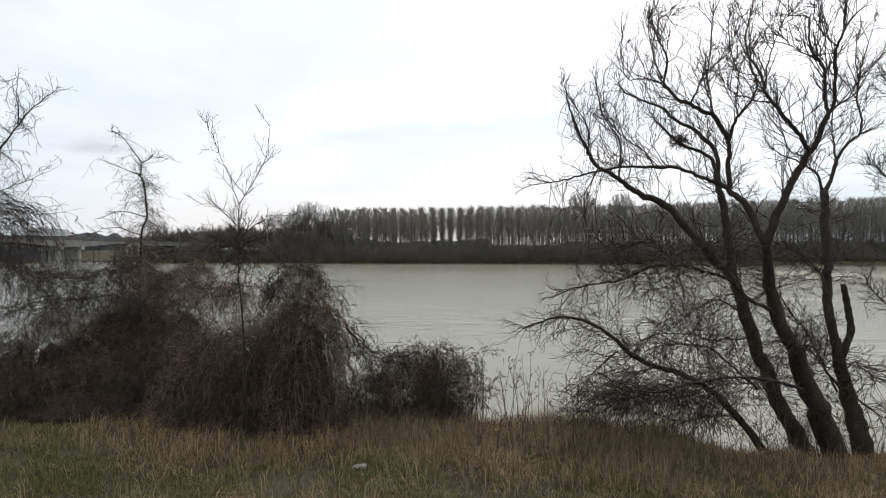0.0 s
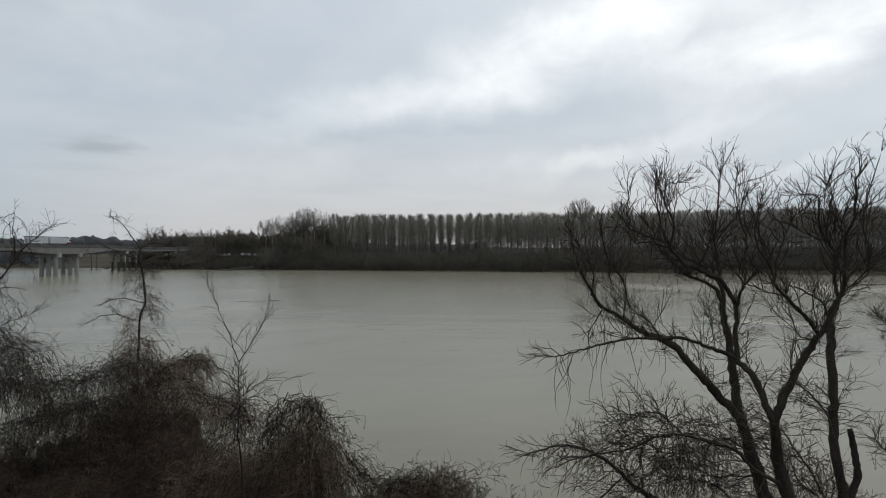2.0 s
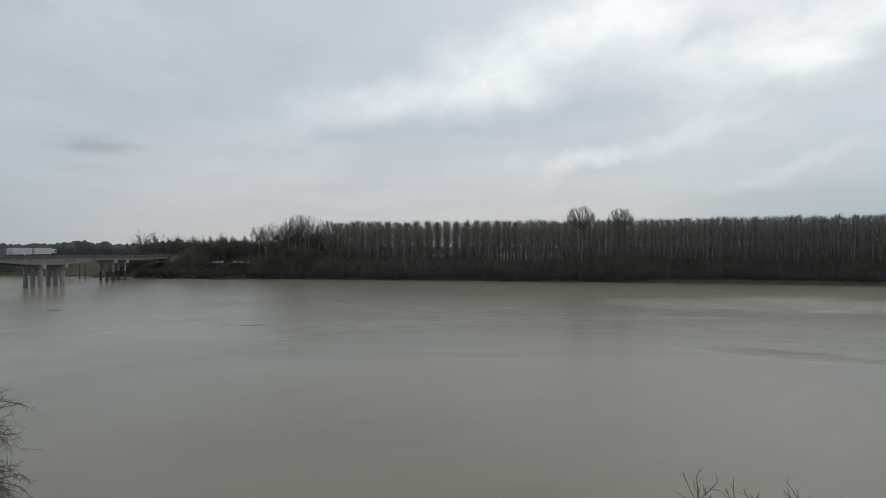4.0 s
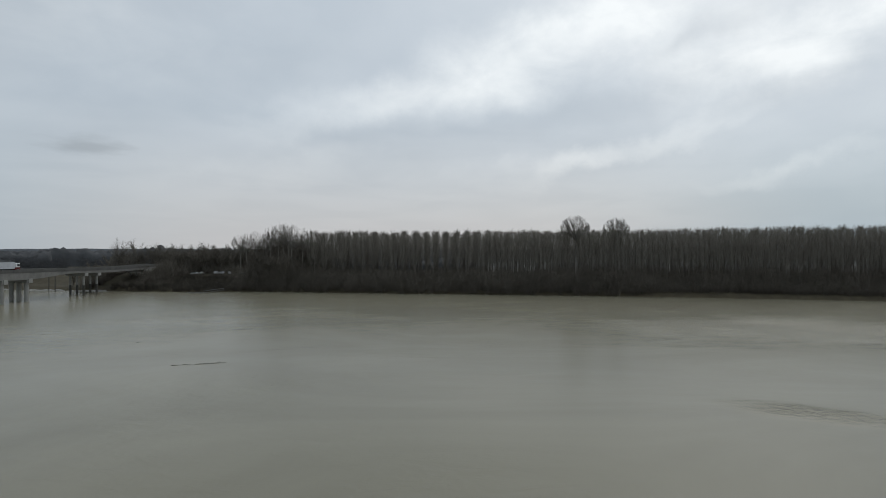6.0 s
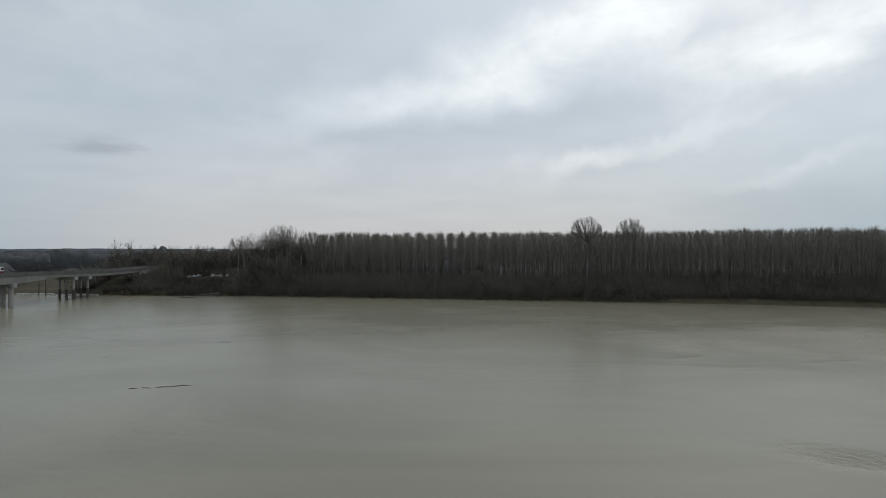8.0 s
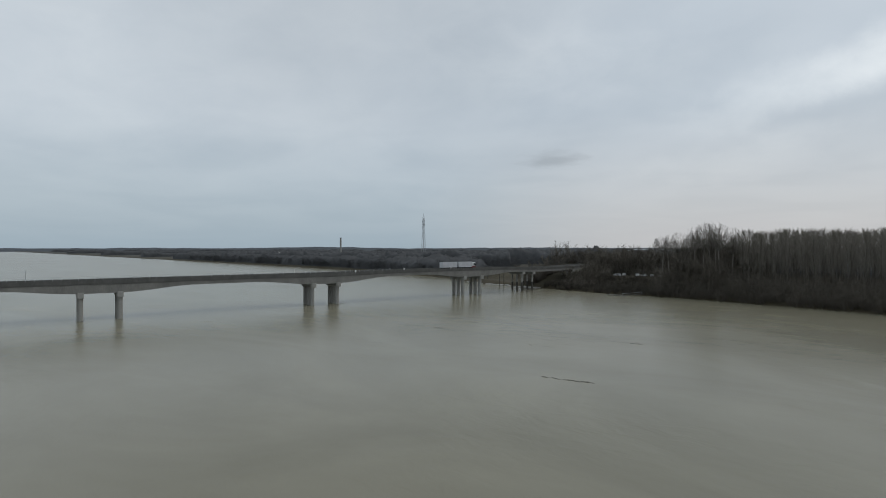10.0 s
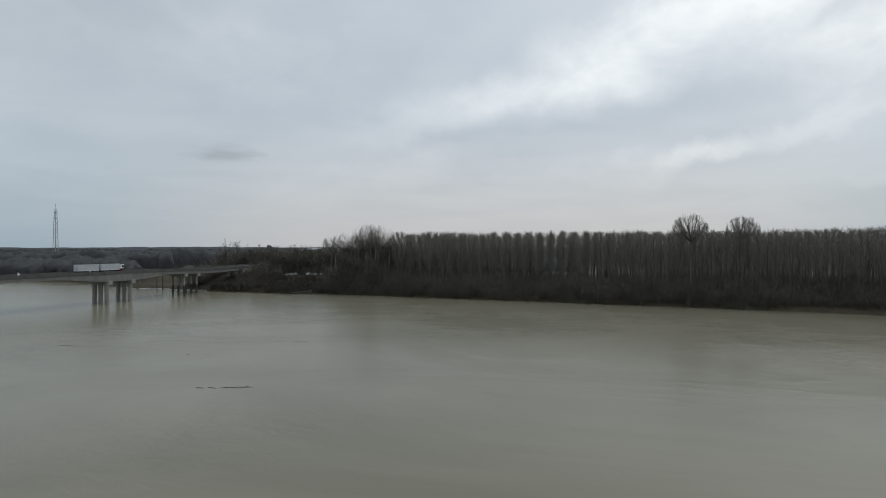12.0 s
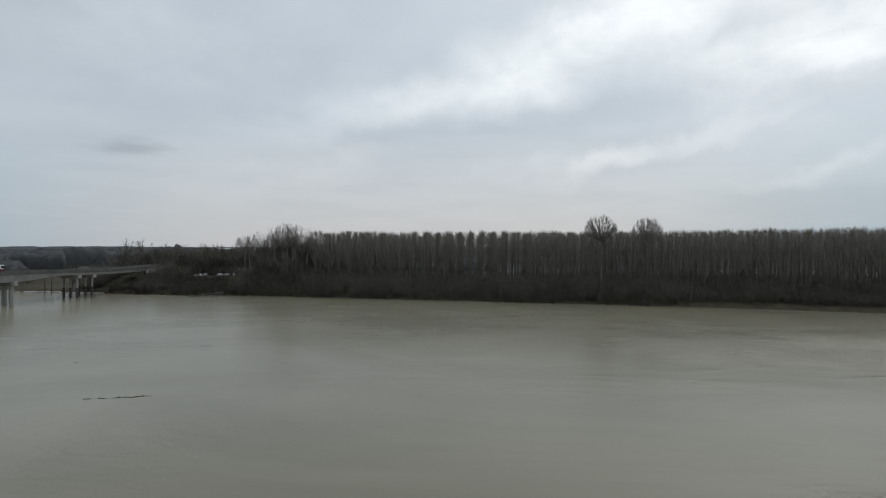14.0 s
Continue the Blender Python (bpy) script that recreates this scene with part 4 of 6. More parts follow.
    limb("low_limb", 0.020, 0.008, (9.52, 12.40, 4.24), (9.71, 12.27, 4.02), (9.93, 12.13, 3.85), (10.20, 12.00, 3.79))
    limb("low_limb", 0.016, 0.006, (9.31, 12.40, 4.83), (9.49, 12.35, 5.04), (9.65, 12.30, 4.86), (9.93, 12.25, 4.67), (10.25, 12.20, 4.66))
    for _ in range(130):                            # suckers round the foot
        p = Vector((rng.uniform(7.2, 10.6), rng.uniform(11.6, 13.4), 2.3))
        b = bent(rng, p, (rng.gauss(-0.1, 0.3), rng.gauss(0, 0.3), 1), rng.uniform(0.6, 2.2), 6, 0.14, 0.0)
        low.tube(b, taper(0.008, 0.003, 7), 3)
        shoots(rng, low, b, 4, (0.15, 0.6), 0.2, 0.3, second=2, r=0.005)
    piece("crown", fine.to_mesh("crown", TWIG), tree, "fine upright bare twigs", at=shift)
    piece("lower_crown", low.to_mesh("lower_crown", TWIG), tree, "tangled drooping lower twigs", at=shift)
    stub = Wood()
    line = curve([(9.36, 12.6, 5.05), (9.44, 12.55, 5.38), (9.52, 12.5, 5.72), (9.47, 12.5, 6.12), (9.40, 12.5, 6.52), (9.34, 12.5, 6.80)])
    stub.tube(line + [line[-1] + Vector((0.03, 0, 0.02))], [r * rng.uniform(0.85, 1.15) for r in taper(0.09, 0.06, len(line))] + [0.0], 8)
    piece("broken_stem", stub.to_mesh("broken_stem", BARK), tree, "snapped-off dead stem", at=shift)
    nest = Wood()
    for _ in range(260):
        a = Vector((rng.gauss(0, 0.10), rng.gauss(0, 0.10), rng.gauss(0, 0.07)))
        nest.tube(bent(rng, a, (rng.gauss(0, 1), rng.gauss(0, 1), rng.gauss(0, 0.5)), rng.uniform(0.12, 0.32), 3, 0.3), taper(0.007, 0.003, 4), 3)
    ob = new("twig_nest", nest.to_mesh("twig_nest", TWIG))
    ob.location = (6.06, 13.8, 10.42)
    tagged(ob, "dark round bird nest of twigs in the willow fork", "nest")


def sapling(name, label, lines, seed, droop_vines=0, density=9.0, long=0.75, third=1, from_stem=0.4):
    """A small bare tree given by its bends; the first line is the stem."""
    rng = random.Random(seed)
    tree = new(name)
    x, y, z = lines[0][0][0]
    tree.location = (x, y, z)
    shift = Matrix.Translation((-x, -y, -z))
    tagged(tree, label, "tree")
    fine = Wood()
    for i, (pts, r0, r1) in enumerate(lines):
        line = knotted(rng, curve(pts), 0.012)
        w = Wood()
        w.tube(line, taper(r0 * 0.8, r1 * 0.7, len(line)), 6)
        piece("trunk" if i == 0 else "limb", w.to_mesh("limb", BARK), tree, at=shift)
        size = sum((b - a).length for a, b in zip(line, line[1:]))
        for _ in range(int(size * density)):
            u = rng.uniform(0.55 if i == 0 else 0.12, 1.0)
            p, d = along(line, u)
            ramify(rng, fine, p, d * 0.8 + Vector((rng.gauss(0, 0.6), rng.gauss(0, 0.6), rng.uniform(-0.1, 0.7))), rng.uniform(0.2, long) * (1.2 - 0.6 * u), 0.006, third, 0.03, 0.15, 0.2)
    for _ in range(droop_vines):
        k = 0 if rng.random() < from_stem else rng.randrange(len(lines))
        pts = curve(lines[k][0])
        p, d = along(pts, rng.uniform(0.4, 0.8) if k == 0 else rng.uniform(0.1, 1.0))
        w = rng.uniform(0, 6.28)
        b = bent(rng, p, (math.cos(w), math.sin(w), rng.uniform(-0.4, 0.7)), rng.uniform(0.3, 1.5), 8, 0.28, -0.17)
        fine.tube(b, taper(0.008, 0.003, 9), 3)
        shoots(rng, fine, b, 5, (0.15, 0.5), -0.1, 0.1, second=1, r=0.005, droop=0.1)
    piece("crown", fine.to_mesh("crown", TWIG), tree, at=shift)


# ---- vine-covered bushes on the near bank ----
def vine_bush(name, label, lumps, seed, strands, sprays, mat=VINE):
    """lumps: centre x, y, base z, half width, half depth, height. Dead vines pour over a solid core, coloured dark for
    inner shade.
    """
    rng = random.Random(seed)
    top = new(name)
    x0, y0 = lumps[0][0], lumps[0][1]
    top.location = (x0, y0, 3.0)
    shift = Matrix.Translation((-x0, -y0, -3.0))
    tagged(top, label, "bush")
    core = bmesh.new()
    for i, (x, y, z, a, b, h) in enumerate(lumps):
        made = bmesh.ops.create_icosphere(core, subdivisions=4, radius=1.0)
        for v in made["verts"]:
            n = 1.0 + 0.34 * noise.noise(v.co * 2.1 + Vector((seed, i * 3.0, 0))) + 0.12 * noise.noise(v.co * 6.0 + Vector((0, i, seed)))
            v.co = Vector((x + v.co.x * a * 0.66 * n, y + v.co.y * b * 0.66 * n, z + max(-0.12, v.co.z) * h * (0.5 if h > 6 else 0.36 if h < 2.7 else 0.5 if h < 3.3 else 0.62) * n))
    part("thicket", core, SHADED_CORE, top, "solid core coloured dark for the shade inside the bush", at=shift)
    veil, arch = Wood(), Wood()
    knobs = list(lumps)
    for x, y, z, a, b, h in lumps:
        for _ in range(7):
            w, el = rng.uniform(0, 6.28), math.asin(rng.uniform(0.1, 1.0))
            s = rng.uniform(0.22, 0.42)
            knobs.append((x + math.cos(w) * math.cos(el) * a * 0.8, y + math.sin(w) * math.cos(el) * b * 0.8, z + math.sin(el) * h * 0.8 - s * h * 0.5, a * s, b * s, h * s * 1.1))
    share = [a * b * h for _, _, _, a, b, h in knobs]
    for n, (x, y, z, a, b, h) in enumerate(rng.choices(knobs, share, k=strands)):
        w = rng.uniform(0, 6.28)
        el = math.asin(rng.uniform(0.0, 1.0))
        k = rng.uniform(0.76, 1.04)
        p = Vector((x + math.cos(w) * math.cos(el) * a * k, y + math.sin(w) * math.cos(el) * b * k, z + math.sin(el) * h * k))
        out = Vector((math.cos(w), math.sin(w), 0))
        if n % 9 == 0:     # drapes
            size = min(rng.uniform(0.3, 0.9) * max(0.5, p.z - 2.8) * rng.uniform(0.4, 1.0) + 0.2, max(0.25, p.z - 3.0))
            line = bent(rng, p, out * rng.uniform(0.0, 0.4) + Vector((rng.gauss(0, 0.45), rng.gauss(0, 0.45), rng.uniform(-0.5, 0.3))), size, 7, 0.17, -0.5)
        else:             # tangle
            line = bent(rng, p, (rng.gauss(0, 1), rng.gauss(0, 1), rng.gauss(-0.1, 0.7)), rng.uniform(0.15, 0.65), 5, 0.48, -0.07)
        veil.tube(line, taper(rng.uniform(0.003, 0.009), 0.0025, len(line)), 3)
    for x, y, z, a, b, h in rng.choices(knobs, share, k=sprays):
        w = rng.uniform(0, 6.28)
        el = math.asin(rng.uniform(0.2, 1.0))
        p = Vector((x + math.cos(w) * math.cos(el) * a * 0.8, y + math.sin(w) * math.cos(el) * b * 0.8, z + math.sin(el) * h * 0.85))
        line = bent(rng, p, (math.cos(w) * rng.uniform(0.1, 1.3), math.sin(w) * rng.uniform(0.1, 1.0), rng.uniform(0.2, 1.2)), rng.uniform(0.4, 1.6), 7, 0.22, -0.19)
        arch.tube(line, taper(rng.uniform(0.006, 0.012), 0.003, 8), 3)
        shoots(rng, arch, line, 8, (0.2, 0.6), 0.0, 0.1, second=3, r=0.005, spread=1.0, droop=0.12)
    piece("vine_mat", veil.to_mesh("vine_mat", mat), top, "matted hanging vines", at=shift)
    piece("twig_fringe", arch.to_mesh("twig_fringe", TWIG), top, "arching bare sprays", at=shift)


def vine_curtain(label, ridge, seed, strands, lengths, mat, cling, fall=-0.36):
    """Strands slung along a sagging line, hanging down from it."""
    rng = random.Random(seed)
    line = curve(ridge, 6)
    x, y, z = line[0]
    top = new("vine_curtain")
    top.location = (x, y, z)
    shift = Matrix.Translation((-x, -y, -z))
    tagged(top, label, "vines")
    rope, hang = Wood(), Wood()
    for _ in range(9):
        off = Vector((rng.gauss(0, 0.12), rng.gauss(0, 0.12), rng.gauss(0, 0.10)))
        rope.tube([p + off + Vector((rng.gauss(0, 0.06), rng.gauss(0, 0.06), rng.gauss(0, 0.06))) for p in line], taper(0.014, 0.006, len(line)), 4)
    for n in range(strands):
        p, d = along(line, rng.random())
        p = p + Vector((rng.gauss(0, cling), rng.gauss(0, cling), rng.gauss(0, cling * 0.7)))
        if n % 3:
            size = rng.uniform(*lengths) * rng.choice((0.4, 0.7, 1.0))
            b = bent(rng, p, d * rng.gauss(0, 0.7) + Vector((rng.gauss(0, 0.5), rng.gauss(0, 0.5), 0.1)), size, 8, 0.15, fall)
        else:
            b = bent(rng, p, (rng.gauss(0, 1), rng.gauss(0, 1), rng.gauss(0.1, 0.7)), rng.uniform(0.3, 1.0), 6, 0.32, -0.06)
        hang.tube(b, taper(rng.uniform(0.004, 0.008), 0.0025, len(b)), 3)
        if n % 4 == 0:
            shoots(rng, hang, b, 3, (0.15, 0.5), -0.1, 0.2, second=2, r=0.004, droop=0.15)
    piece("stem", rope.to_mesh("stem", TWIG), top, at=shift)
    piece("curtain", hang.to_mesh("curtain", mat), top, "thin hanging dead strands", at=shift)


willow()
vine_bush("vine_bush", "bush smothered in dead brown vines below a small tree", [(-10.9, 19.5, 2.4, 1.55, 1.2, 5.2), (-11.5, 20.2, 2.4, 0.9, 0.8, 6.4), (-9.2, 18.8, 2.6, 1.3, 1.0, 4.4), (-12.9, 18.5, 2.8, 1.9, 1.4, 3.1), (-10.2, 17.4, 2.8, 2.2, 1.4, 3.2)], 31, 17000, 520)
vine_bush("vine_bush", "low tangle of bare stems, coloured dark for shade at the bush foot", [(-7.6, 16.0, 3.0, 1.8, 1.3, 2.6), (-14.8, 16.5, 3.0, 2.2, 1.8, 2.4), (-9.8, 14.9, 3.0, 3.0, 1.1, 1.7), (-12.6, 15.4, 3.0, 1.8, 1.0, 1.5)], 33, 15000, 300, SHADED_VINE)
vine_bush("vine_bush", "tall round-topped bush draped in hanging brown vines", [(-3.35, 13.3, 3.0, 1.05, 0.8, 4.15), (-4.3, 13.5, 3.0, 0.85, 0.7, 3.5), (-5.2, 13.7, 3.0, 1.0, 0.8, 3.1), (-6.3, 13.9, 3.0, 1.3, 0.8, 2.5)], 37, 17000, 260)
vine_bush("vine_bush", "low wide bush of bare arching brown stems", [(0.05, 14.6, 2.7, 0.85, 0.8, 2.4), (-0.9, 14.5, 2.7, 1.1, 0.8, 2.2), (-1.9, 14.4, 2.8, 0.9, 0.7, 1.7)], 41, 6500, 260)
sapling("young_tree", "small crooked bare tree hung with vine strands", [([(-11.8, 20.6, 1.4), (-11.67, 20.6, 5.92), (-11.6, 20.6, 8.21), (-11.39, 20.6, 8.9), (-11.5, 20.6, 10.1), (-11.63, 20.6, 10.51), (-11.56, 20.6, 10.99)], 0.062, 0.028), ([(-11.56, 20.6, 10.99), (-11.95, 20.6, 11.51), (-12.32, 20.5, 11.99), (-12.91, 20.4, 12.27)], 0.026, 0.006), ([(-11.56, 20.6, 10.95), (-11.02, 20.4, 11.17), (-10.2, 20.3, 11.06)], 0.026, 0.006), ([(-11.63, 20.6, 10.51), (-12.2, 20.8, 10.71), (-13.27, 20.8, 11.13)], 0.03, 0.008), ([(-11.4, 20.6, 8.9), (-12.2, 20.3, 9.1), (-13.0, 20.2, 8.8)], 0.026, 0.006), ([(-11.6, 20.6, 8.2), (-12.6, 20.3, 8.5), (-13.6, 20.0, 8.0)], 0.026, 0.006)], 51, 110, 9.0, 0.7, 1, 0.72)
sapling("young_tree", "slender bare sapling rising out of the vines", [([(-4.6, 12.6, 3.0), (-4.43, 11.8, 6.24), (-4.36, 11.4, 7.07), (-4.29, 11.3, 7.9), (-4.3, 11.3, 8.62)], 0.030, 0.014), ([(-4.3, 11.3, 8.62), (-4.55, 11.3, 9.3), (-4.82, 11.3, 9.98), (-5.01, 11.3, 10.37)], 0.012, 0.003), ([(-4.3, 11.3, 8.62), (-4.03, 11.3, 9.01), (-3.71, 11.3, 9.72), (-3.65, 11.3, 10.37)], 0.012, 0.003), ([(-4.29, 11.3, 7.9), (-4.05, 11.1, 8.02), (-3.61, 11.0, 8.34), (-3.04, 11.0, 8.37)], 0.010, 0.003), ([(-4.29, 11.3, 8.1), (-4.6, 11.2, 8.5), (-5.0, 11.1, 8.6)], 0.012, 0.004), ([(-4.36, 11.4, 7.6), (-4.75, 11.4, 7.85), (-5.2, 11.5, 7.6), (-5.5, 11.5, 7.1)], 0.010, 0.003), ([(-4.36, 11.4, 7.7), (-4.0, 11.5, 7.85), (-3.6, 11.6, 7.5), (-3.3, 11.6, 7.0)], 0.010, 0.003)], 52, 46, 8.0, 0.75, 1, 1.0)
sapling("young_tree", "bare tree with thin spreading branches beside the bushes", [([(-12.2, 13.4, 2.8), (-11.9, 13.2, 5.48), (-11.57, 13.0, 8.22), (-11.16, 13.0, 9.45), (-10.75, 13.0, 10.1), (-10.3, 13.0, 10.69), (-9.93, 13.0, 11.14), (-9.26, 13.0, 11.59)], 0.055, 0.006), ([(-11.3, 13.0, 9.18), (-10.75, 13.0, 9.1), (-10.23, 13.0, 9.28), (-9.26, 13.0, 9.73)], 0.016, 0.005), ([(-10.3, 13.0, 10.69), (-10.25, 12.9, 11.3), (-10.23, 12.9, 11.88)], 0.02, 0.004), ([(-11.5, 13.0, 8.4), (-10.9, 12.8, 8.7), (-10.2, 12.7, 8.1)], 0.018, 0.005)], 53, 45, 5.0, 0.7, 1, 0.6)
sapling("bank_tree", "bare dark tree with spreading thin limbs on the bank", [([(12.6, 12.6, 2.6), (12.3, 12.4, 5.0), (11.8, 12.2, 7.6), (11.5, 12.0, 9.6), (11.6, 11.9, 10.8), (11.5, 11.8, 11.7)], 0.18, 0.02), ([(11.9, 12.2, 7.4), (10.9, 12.0, 8.6), (10.0, 11.8, 9.0), (9.2, 11.6, 9.6)], 0.06, 0.008), ([(11.5, 12.0, 9.6), (10.6, 11.9, 10.8), (9.9, 11.7, 11.0), (9.4, 11.6, 11.6)], 0.06, 0.008), ([(12.1, 12.3, 6.0), (11.0, 12.0, 6.6), (10.0, 11.8, 6.3), (9.2, 11.7, 6.9)], 0.05, 0.008), ([(11.6, 12.0, 8.4), (10.6, 11.4, 9.9), (10.2, 11.0, 11.4)], 0.05, 0.008)], 54, 60, 26.0, 1.1)

vine_curtain("dead brown vines hooked over a bent stem beside the bush", [(-10.6, 19.5, 6.0), (-10.0, 19.4, 6.7), (-9.3, 19.4, 7.0), (-8.75, 19.4, 7.05), (-8.45, 19.4, 6.7)], 81, 520, (0.5, 2.2), VINE, 0.13)
vine_curtain("thin dead vines hanging from the arch of the round bush", [(-4.35, 13.2, 6.3), (-4.1, 13.2, 6.9), (-3.7, 13.2, 7.25), (-3.2, 13.2, 7.2), (-2.7, 13.2, 6.6)], 82, 240, (0.2, 0.9), TWIG, 0.12)
vine_curtain("tangled bare strands slung from the bush to a tree", [(-10.6, 18.5, 7.2), (-11.6, 17.0, 6.8), (-12.2, 15.5, 7.1), (-11.8, 13.6, 8.2)], 83, 1150, (0.6, 2.8), TWIG, 0.34)
vine_curtain("low tangle of bare strands over the bush", [(-13.4, 15.0, 5.6), (-11.6, 15.8, 6.1), (-10.2, 16.8, 6.2), (-8.8, 16.6, 5.8)], 84, 750, (0.4, 1.8), TWIG, 0.35)
vine_curtain("long thin strands hanging from the bare tree", [(-12.3, 13.2, 8.4), (-11.2, 13.1, 8.9), (-10.4, 13.0, 8.6), (-9.7, 13.0, 8.2)], 85, 420, (0.8, 3.4), TWIG, 0.26, -0.30)

vine_curtain("reddish vines slung from the bush across to a sapling", [(-8.4, 17.6, 6.6), (-7.2, 16.6, 6.3), (-6.1, 15.4, 6.5), (-5.1, 14.0, 6.6)], 88, 620, (0.4, 1.7), VINE, 0.26)
vine_curtain("thin brown strands slung between two bushes", [(-2.5, 13.8, 5.7), (-2.1, 14.1, 5.0), (-1.4, 14.3, 4.75), (-0.6, 14.4, 5.0)], 86, 260, (0.3, 1.2), TWIG, 0.2)

vine_curtain("brush of dead bare twigs below the willow", [(3.1, 11.4, 4.4), (4.2, 11.6, 4.6), (5.4, 11.8, 4.4), (6.3, 12.0, 4.1)], 87, 800, (0.3, 1.2), TWIG, 0.34, -0.2)

# ---- grass, weeds and litter on the near bank ----
GREEN = material("winter_grass", (0.052, 0.056, 0.020), (0.185, 0.176, 0.064), 0.6, 10, 0.85, 0.0, island=0.6)
STRAW = material("dead_straw", (0.088, 0.068, 0.038), (0.335, 0.258, 0.150), 0.5, 10, 0.85, 0.0, island=0.8)
RUSSET = material("russet_dead_grass", (0.110, 0.076, 0.042), (0.380, 0.270, 0.152), 0.6, 10, 0.85, 0.0, island=0.7)


def blades(name, label, mat, seed, count, lengths, width, field, flop=0.35, tuft=10, reach=(7.0, 21.0)):
    """Blades in tufts: each tuft has its own height, lean and spread."""
    rng = random.Random(seed)
    verts, faces = [], []
    made = 0
    while made < count:
        cx = rng.uniform(-19, 19)
        cy = rng.uniform(*reach)
        thin = 1 - 0.7 * smooth_step(12, 17, abs(cx))
        if rng.random() > field(cx, cy) * thin:
            continue
        tall = rng.uniform(0.5, 1.15) * (0.85 + 0.5 * noise.noise((cx * 0.8, cy * 0.8, seed)))
        wide = rng.uniform(0.05, 0.26)
        wind = rng.uniform(0, 6.28)
        bow = abs(rng.gauss(0, flop * 0.7))
        for _ in range(rng.randint(tuft // 2, tuft + tuft // 2)):
            made += 1
            ox, oy = rng.gauss(0, wide), rng.gauss(0, wide)
            x, y = cx + ox, cy + oy
            z = ground_height(x, y) - 0.02
            n = rng.uniform(*lengths) * tall * (1 - 0.45 * smooth_step(3.5, 8.0, x))
            dx = ox / wide * 0.3 + math.cos(wind) * bow + rng.gauss(0, flop * 0.5)
            dy = oy / wide * 0.3 + math.sin(wind) * bow + rng.gauss(0, flop * 0.5)
            lean = math.hypot(dx, dy)
            if lean > 1.5:
                dx, dy, lean = dx * 1.5 / lean, dy * 1.5 / lean, 1.5
            w = rng.uniform(0, 6.28)
            sx, sy = math.cos(w) * width, math.sin(w) * width
            b = len(verts)
            mid, up = n * 0.35, n * 0.6 * (1.1 - 0.25 * lean)
            tip = n * (1.0 - 0.52 * lean)
            verts += [(x - sx, y - sy, z), (x + sx, y + sy, z), (x + dx * mid + sx * 0.8, y + dy * mid + sy * 0.8, z + up), (x + dx * mid - sx * 0.8, y + dy * mid - sy * 0.8, z + up), (x + dx * n, y + dy * n, z + max(0.04, tip))]
            faces += [(b, b + 1, b + 2, b + 3), (b + 3, b + 2, b + 4)]
    ob = new(name, mesh(name, verts, faces, mat))
    tagged(ob, label, "grass", kind="stuff")


def patch(x, y, s, k):
    return smooth_step(-0.25, 0.35, noise.noise((x * k, y * k, s)))


def margin(x, y):
    """One near the break of the bank, nought on the flat and beyond."""
    d = y - near_crest(x)
    return smooth_step(-4.2, -0.8, d) * (1 - smooth_step(0.8, 2.6, d))


def flat(x, y):
    return 1 - smooth_step(-0.6, 0.8, y - near_crest(x))


blades("green_grass", "short green and yellowing winter grass", GREEN, 61, 135000, (0.10, 0.32), 0.006, lambda x, y: flat(x, y) * (0.25 + 0.75 * patch(x, y, 1, 0.45)) * (1 - 0.5 * margin(x, y)), 0.6)
blades("dead_grass", "pale flattened dead grass among the green", STRAW, 62, 60000, (0.15, 0.45), 0.005, lambda x, y: flat(x, y) * (0.15 + 0.85 * patch(x, y, 2, 0.5)), 1.0)
blades("tall_dead_grass", "knee-high russet dead grass along the bank edge", RUSSET, 63, 80000, (0.25, 0.85), 0.006, lambda x, y: (margin(x, y) + 0.12 * flat(x, y) * patch(x, y, 7, 0.3)) * (0.15 + 0.85 * patch(x, y, 3, 0.45)), 0.65)
blades("reedy_straw", "tall pale straw stems on the bank edge", STRAW, 64, 13000, (0.5, 1.35), 0.004, lambda x, y: margin(x, y) * (0.1 + 0.9 * patch(x, y, 4, 0.5)) * smooth_step(-3.5, -0.5, x) * (1 - 0.7 * smooth_step(3, 6, x)), 0.35, 6)
blades("short_grass", "short tufted winter grass on the flat bank", GREEN, 65, 45000, (0.08, 0.28), 0.008, lambda x, y: 0.2 + 0.8 * patch(x, y, 1, 0.45), 0.7, 12, (-13.0, 7.2))
blades("flattened_straw", "flattened pale dead grass on the flat bank", STRAW, 66, 30000, (0.15, 0.45), 0.007, lambda x, y: 0.2 + 0.8 * patch(x, y, 2, 0.5), 1.0, 12, (-13.0, 7.2))


def weeds():
    rng = random.Random(71)
    for i in range(46):
        x = rng.uniform(-2.0, 3.6) if i < 20 else rng.uniform(0.6, 2.9) if i < 38 else rng.uniform(-9, 8)
        y = near_crest(x) + rng.uniform(-2.2, 0.9)
        z = ground_height(x, y)
        w = Wood()
        line = bent(rng, (0, 0, -0.05), (rng.gauss(0, 0.08), rng.gauss(0, 0.08), 1), rng.uniform(1.0, 2.3), 7, 0.05, 0.02)
        w.tube(line, taper(0.010, 0.004, 8), 4)
        stalk = new("weed_stalk")
        stalk.location = (x, y, z)
        piece("stem", w.to_mesh("stem", TWIG), stalk)
        head = Wood()
        shoots(rng, head, line, 6, (0.12, 0.4), 0.4, 0.55, second=3, r=0.005)
        piece("seed_head", head.to_mesh("seed_head", TWIG), stalk)
        tagged(stalk, "tall dry brown weed stalk standing in dead grass", "weed", "weed stalks")


weeds()


